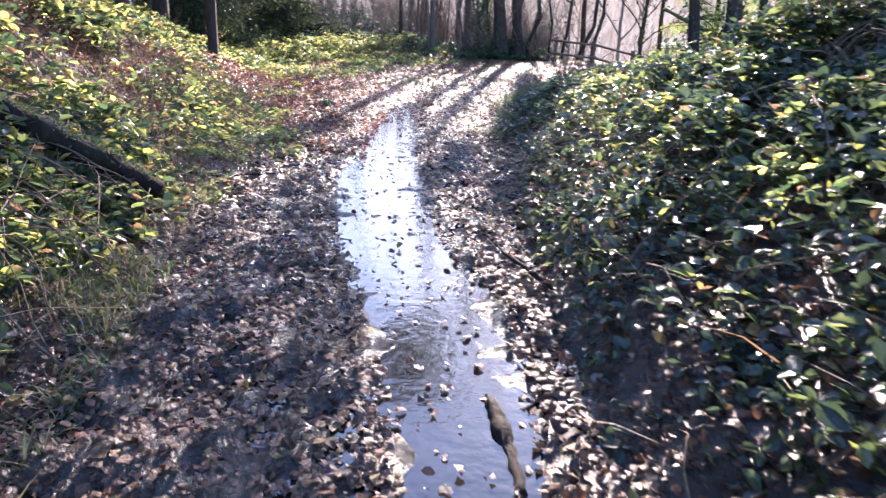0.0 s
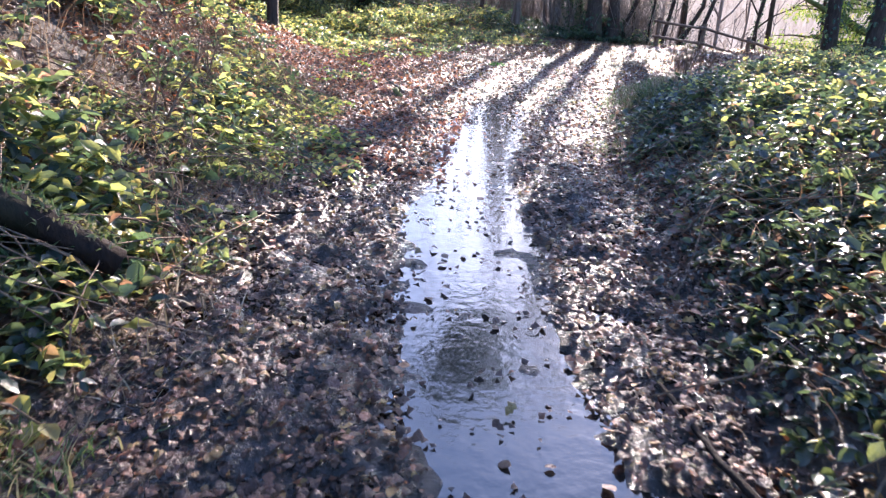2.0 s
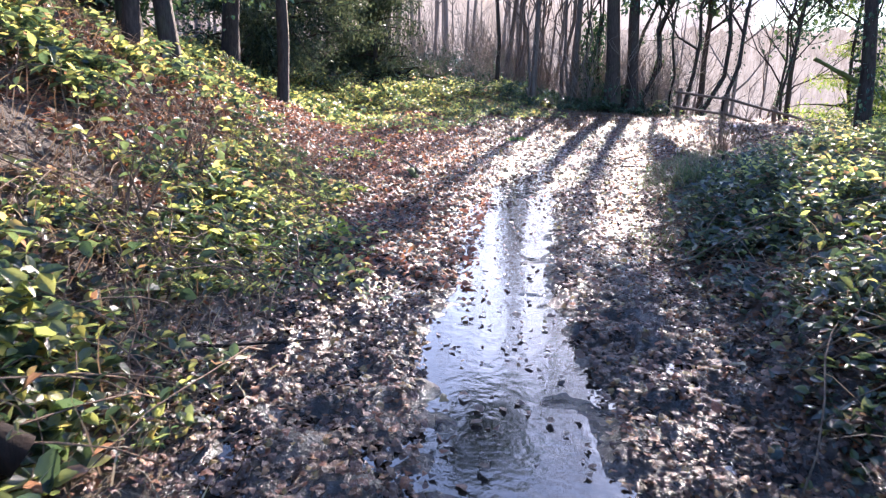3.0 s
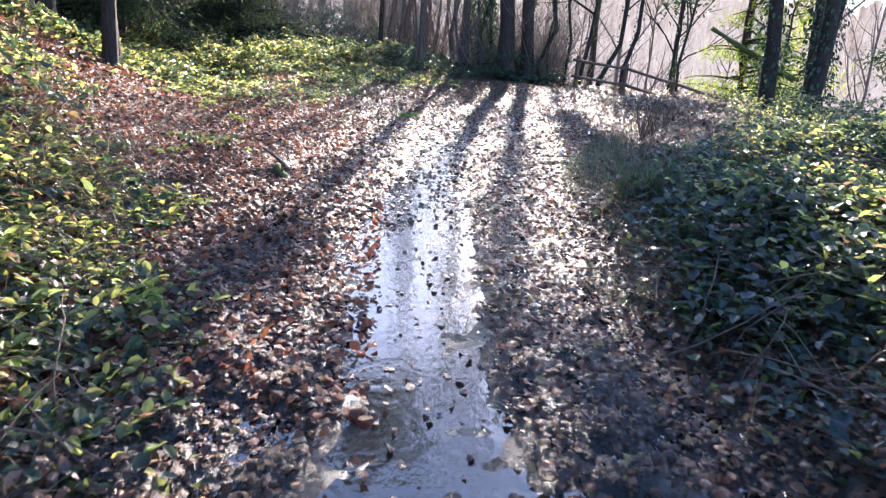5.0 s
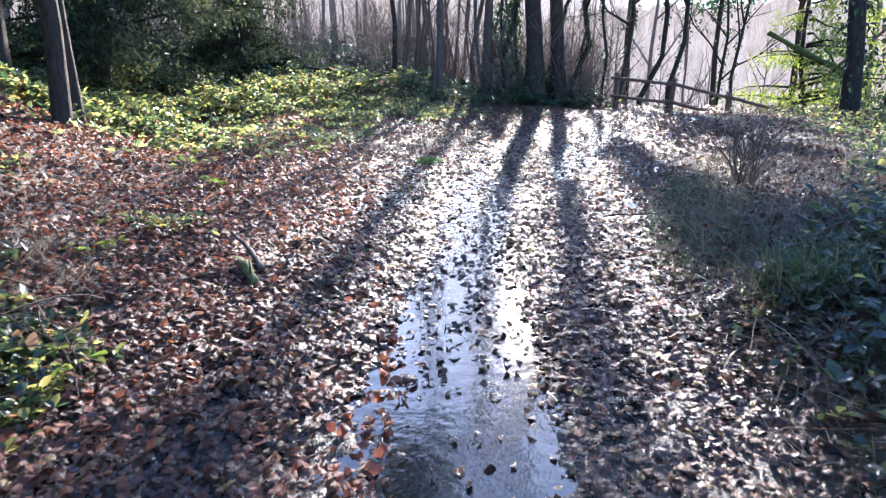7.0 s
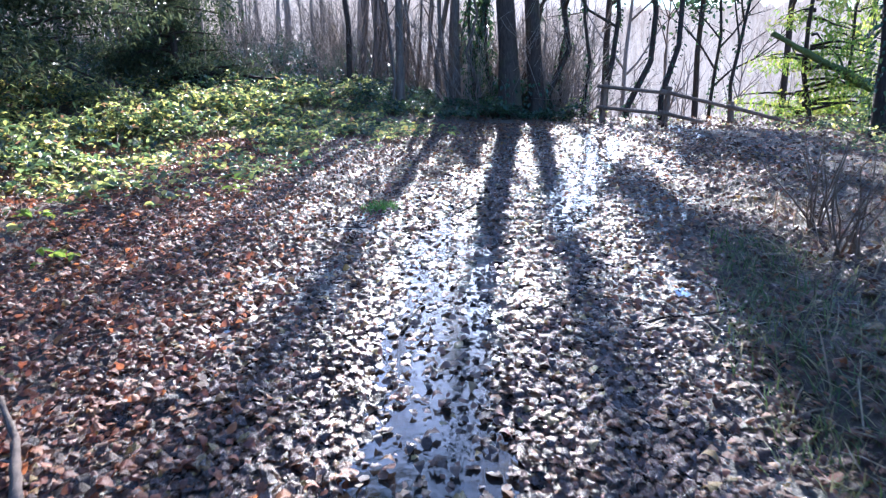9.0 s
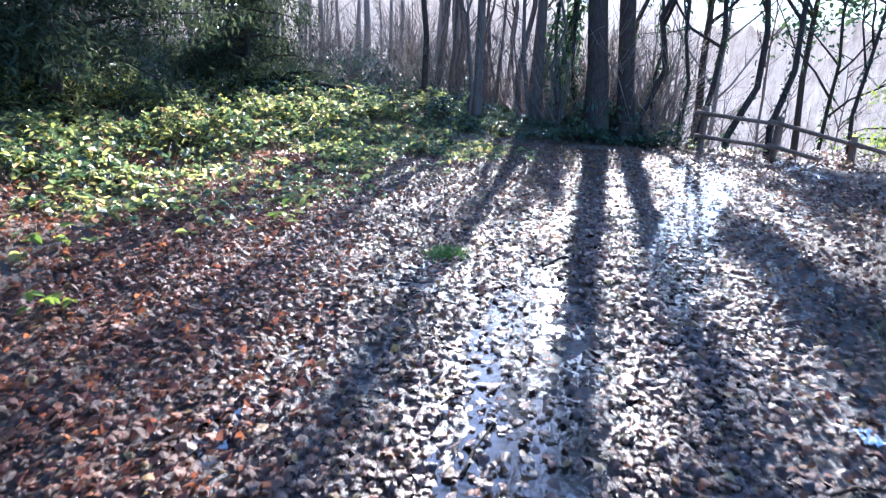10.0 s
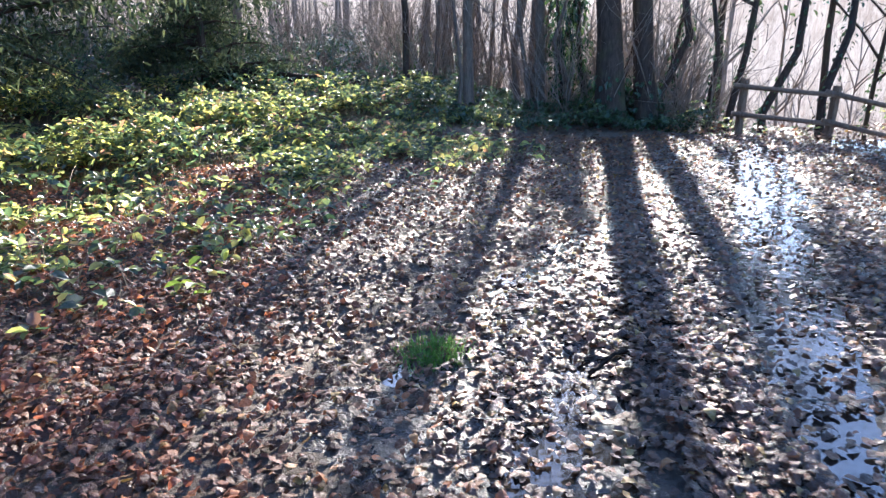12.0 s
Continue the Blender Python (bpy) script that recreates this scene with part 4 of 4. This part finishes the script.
# ---- logs and sticks ----
def log(name, label, pts, radii, mat, category="log", sides=10, stubs=0):
    root = new(name)
    root.location = pts[0]
    n = 4 * (len(pts) - 1)
    raw = np.array(pts)
    at = np.linspace(0, len(pts) - 1, n + 1)
    fine = np.stack([np.interp(at, np.arange(len(pts)), raw[:, k]) for k in range(3)], -1)
    radii = np.interp(at, np.arange(len(pts)), radii) * (1 + 0.12 * rng.normal(0, 1, n + 1).clip(-1.5, 1.5))
    fine = fine + rng.normal(0, 0.12, (n + 1, 3)) * radii[:, None]
    rel = [Vector(q) - Vector(pts[0]) for q in fine]
    tagged(root, label, category)
    child("stem", mesh_arrays(name, *tube(rel, radii, sides, 0.3), (mat,), smooth=True), root)
    for _ in range(stubs):
        k = 1 + int(rng.random() * (len(rel) - 2))
        d = Vector(rng.normal(0, 1, 3)) + Vector((0, 0, 0.5))
        lp, lr = limb(rel[k], d, radii[k] * (4 + 5 * rng.random()), radii[k] * 0.4, 0.15, 0.02, 4)
        child("twig", mesh_arrays(name + "_twig", *tube(lp, lr, 5), (mat,), smooth=True), root)
    return root


def on_ground(xy, up):
    return [(x, y, float(height(x, y)) + u) for (x, y), u in zip(xy, up)]


log("fallen_log", "dark rotten log lying down the bank towards the track", [(-2.1, 4.85, 0.26), (-2.5, 4.65, 0.58), (-2.9, 4.45, 0.88), (-3.4, 4.2, 1.25), (-4.1, 3.9, 1.75)], (0.07, 0.095, 0.1, 0.1, 0.09), bark_rot)
log("mossy_stick", "short mossy broken branch on the leaves", on_ground(((-2.15, 11.95), (-2.02, 11.75), (-1.9, 11.5)), (0.03, 0.04, 0.02)), (0.02, 0.045, 0.03), bark_material("mossy_bark", (0.09, 0.09, 0.03), (0.25, 0.22, 0.08), 0.8), "branch", stubs=1)
log("fallen_tree", "dark fallen trunk at the back of the clearing", on_ground(((-6.5, 28.8), (-5.2, 28.6), (-4.0, 28.4), (-2.8, 28.2)), (0.4, 0.3, 0.2, 0.1)), (0.12, 0.12, 0.11, 0.07), bark_rot, stubs=2)
log("muddy_branch", "black wet branch lying along the rut", on_ground(((0.27, 1.85), (0.26, 2.05), (0.23, 2.25), (0.21, 2.42)), (0.0, 0.02, 0.03, 0.03)), (0.022, 0.028, 0.034, 0.03), bark_rot, "branch", 7, 0)
log("muddy_branch", "thin wet branch at the edge of the rut", on_ground(((0.62, 3.5), (0.5, 3.8), (0.4, 4.1), (0.3, 4.6)), (0.02, 0.03, 0.03, 0.02)), (0.014, 0.016, 0.014, 0.008), bark_rot, "branch", 6, 2)
log("leaning_limb", "leafy broken limb leaning over the slope", [(10.2, 24.6, 0.5), (9.2, 24.4, 0.95), (8.2, 24.2, 1.35), (7.3, 24.0, 1.75)], (0.1, 0.09, 0.075, 0.05), bark_material("ivy_bark", (0.06, 0.08, 0.02), (0.16, 0.18, 0.05), 0.8), "branch", stubs=4)
log("stick", "pale crooked stick among the leaf litter", on_ground(((-1.9, 11.72), (-2.0, 11.9), (-2.1, 12.1), (-2.28, 12.35)), (0.03, 0.05, 0.08, 0.14)), (0.022, 0.02, 0.016, 0.01), bark_grey, "stick", 6, 1)
for (x, y, a, L, r) in ((0.0, 16.0, 30, 0.5, 0.012), (0.9, 18.3, -35, 0.7, 0.014), (1.7, 19.6, 75, 0.6, 0.012), (-0.6, 13.2, 70, 0.4, 0.008), (-0.7, 10.6, 85, 0.35, 0.006), (1.6, 9.6, 20, 0.8, 0.01), (1.3, 7.2, -40, 0.9, 0.01), (1.5, 11.6, 60, 0.9, 0.012), (-2.3, 6.0, 25, 0.8, 0.01), (-2.8, 7.6, -30, 1.0, 0.01), (0.7, 13.1, 10, 0.6, 0.009)):
    dx, dy = math.cos(radians(a)) * L / 3, math.sin(radians(a)) * L / 3
    log("stick", "thin dark twig lying on the ground", on_ground([(x + k * dx, y + k * dy + 0.03 * (k % 2)) for k in range(4)], (0.015, 0.03, 0.035, 0.02)), (r, r * 0.9, r * 0.7, r * 0.4), bark_rot, "stick", 5, 1)

# moss and bits of leaf along the top of the rotten log
rot = bpy.data.objects["fallen_log"]
k = 700
f = rng.random(k)
LP = np.array(((0, 0, 0), (-0.4, -0.2, 0.32), (-0.8, -0.4, 0.62), (-1.3, -0.65, 0.99), (-2.0, -0.95, 1.49)))
MP = np.stack([np.interp(f * 4, np.arange(5), LP[:, c]) for c in range(3)], -1)
ang = rng.normal(1.57, 0.55, k)
MP = MP + np.stack((0.4 * np.cos(ang), -0.8 * np.cos(ang), np.sin(ang)), -1) * 0.115
child("moss", mesh_arrays("log_moss", *scatter(MP, rng.random(k) * 6.28, rng.normal(0.5, 0.5, k), rng.normal(0, 0.5, k), 0.03 + 0.03 * rng.random(k), SPRAY), (grass_blade,)), rot, "yellow-green moss tufts", "stuff")

# single leafy shoots in the litter
for (x, y, n) in ((-3.1, 14.7, 7), (-2.55, 10.2, 9), (-2.45, 7.7, 8), (-3.8, 15.8, 7), (-2.3, 17.1, 5), (-3.2, 12.1, 6), (-2.0, 8.4, 6), (-2.6, 9.2, 8), (1.35, 8.2, 6), (1.5, 9.8, 6)):
    root = new("bramble_shoot")
    root.location = (x, y, float(height(x, y)))
    tagged(root, "young bramble shoot with bright yellow-green leaves", "plant", "bramble shoots")
    for _ in range(n):
        lp, lr = limb((0, 0, -0.01), (rng.normal(0, 0.7), rng.normal(0, 0.7), 0.8), 0.1 + 0.16 * rng.random(), 0.004, 0.15, -0.03, 4)
        st = child("stem", mesh_arrays("shoot_stem", *tube(lp, lr, 4), (stem_mat,), smooth=True), root)
        tip = np.array([lp[-1]] * 3)
        a = rng.random() * 6.28
        v, fc = scatter(tip, a + np.array((-1.2, 0, 1.2)), rng.normal(-0.1, 0.3, 3), rng.normal(0, 0.3, 3), np.array((0.07, 0.09, 0.07)) * (0.8 + 0.5 * rng.random()), LEAFLET)
        child("leaf", mesh_arrays("shoot_leaf", v, fc, (lime_leaf,)), st)

# dead stems by the track
for (x, y, n) in ((2.3, 13.7, 9), (2.55, 14.4, 7), (3.0, 15.0, 6), (-3.4, 8.6, 5), (-3.0, 7.0, 4), (-5.0, 13.0, 5)):
    root = new("dead_weed")
    root.location = (x, y, float(height(x, y)))
    tagged(root, "clump of dry brown dead stems with side twigs", "weed", "dead stems")
    for _ in range(n):
        lp, lr = limb(rng.normal(0, 0.06, 3) * (1, 1, 0), (rng.normal(0, 0.28), rng.normal(0, 0.28), 1), 0.5 + 0.4 * rng.random(), 0.011, 0.12, 0.02, 5)
        parts = [tube(lp, lr, 4)]
        for k in range(2, 6):
            q, r2 = limb(lp[k - 1], Vector(rng.normal(0, 0.7, 3)) + Vector((0, 0, 0.7)), 0.16, 0.004, 0.2, 0.05, 3)
            parts.append(tube(q, r2, 3))
        child("stem", mesh_arrays("dead_stem", *merge(parts), (stem_mat,), smooth=True), root)

# scrap of white paper at the edge of the track
bm = bmesh.new()
bmesh.ops.create_grid(bm, x_segments=7, y_segments=7, size=0.055)
for v in bm.verts:
    v.co.z = 0.02 + 0.022 * noise.noise(v.co * 40) + 0.012 * noise.noise(v.co * 90 + Vector((3, 1, 2)))
    v.co.x *= 0.8 + 0.4 * noise.noise(v.co * 30 + Vector((9, 0, 0)))
bmesh.ops.solidify(bm, geom=list(bm.faces), thickness=0.002)
me = bpy.data.meshes.new("paper_scrap")
bm.to_mesh(me)
bm.free()
me.materials.append(paper)
scrap = new("paper_scrap", me)
scrap.location = (1.15, 13.55, float(height(1.15, 13.55)) + 0.012)
tagged(scrap, "crumpled white paper scrap on muddy grass", "litter")

# ---- single leaves nearest to the track ----
singles = [mesh_arrays("leaf", v * 1.0, f, (single_leaf,)) for v, f in DEAD]
P = rand_in(300, -1.6, 0.9, 10.5, 17.5, lambda x, y: 1 - 0.5 * sstep(0.25, 0.6, puddle(x, y)))
for k, (x, y) in enumerate(P):
    ob = child("leaf", singles[k % 4], ground)
    s = 0.045 + 0.04 * rng.random()
    ob.matrix_basis = pose(x, y, max(float(height(x, y)), -0.008) + 0.012, rng.normal(0, 12), rng.normal(0, 12), 360 * rng.random()) @ Matrix.Scale(s, 4)
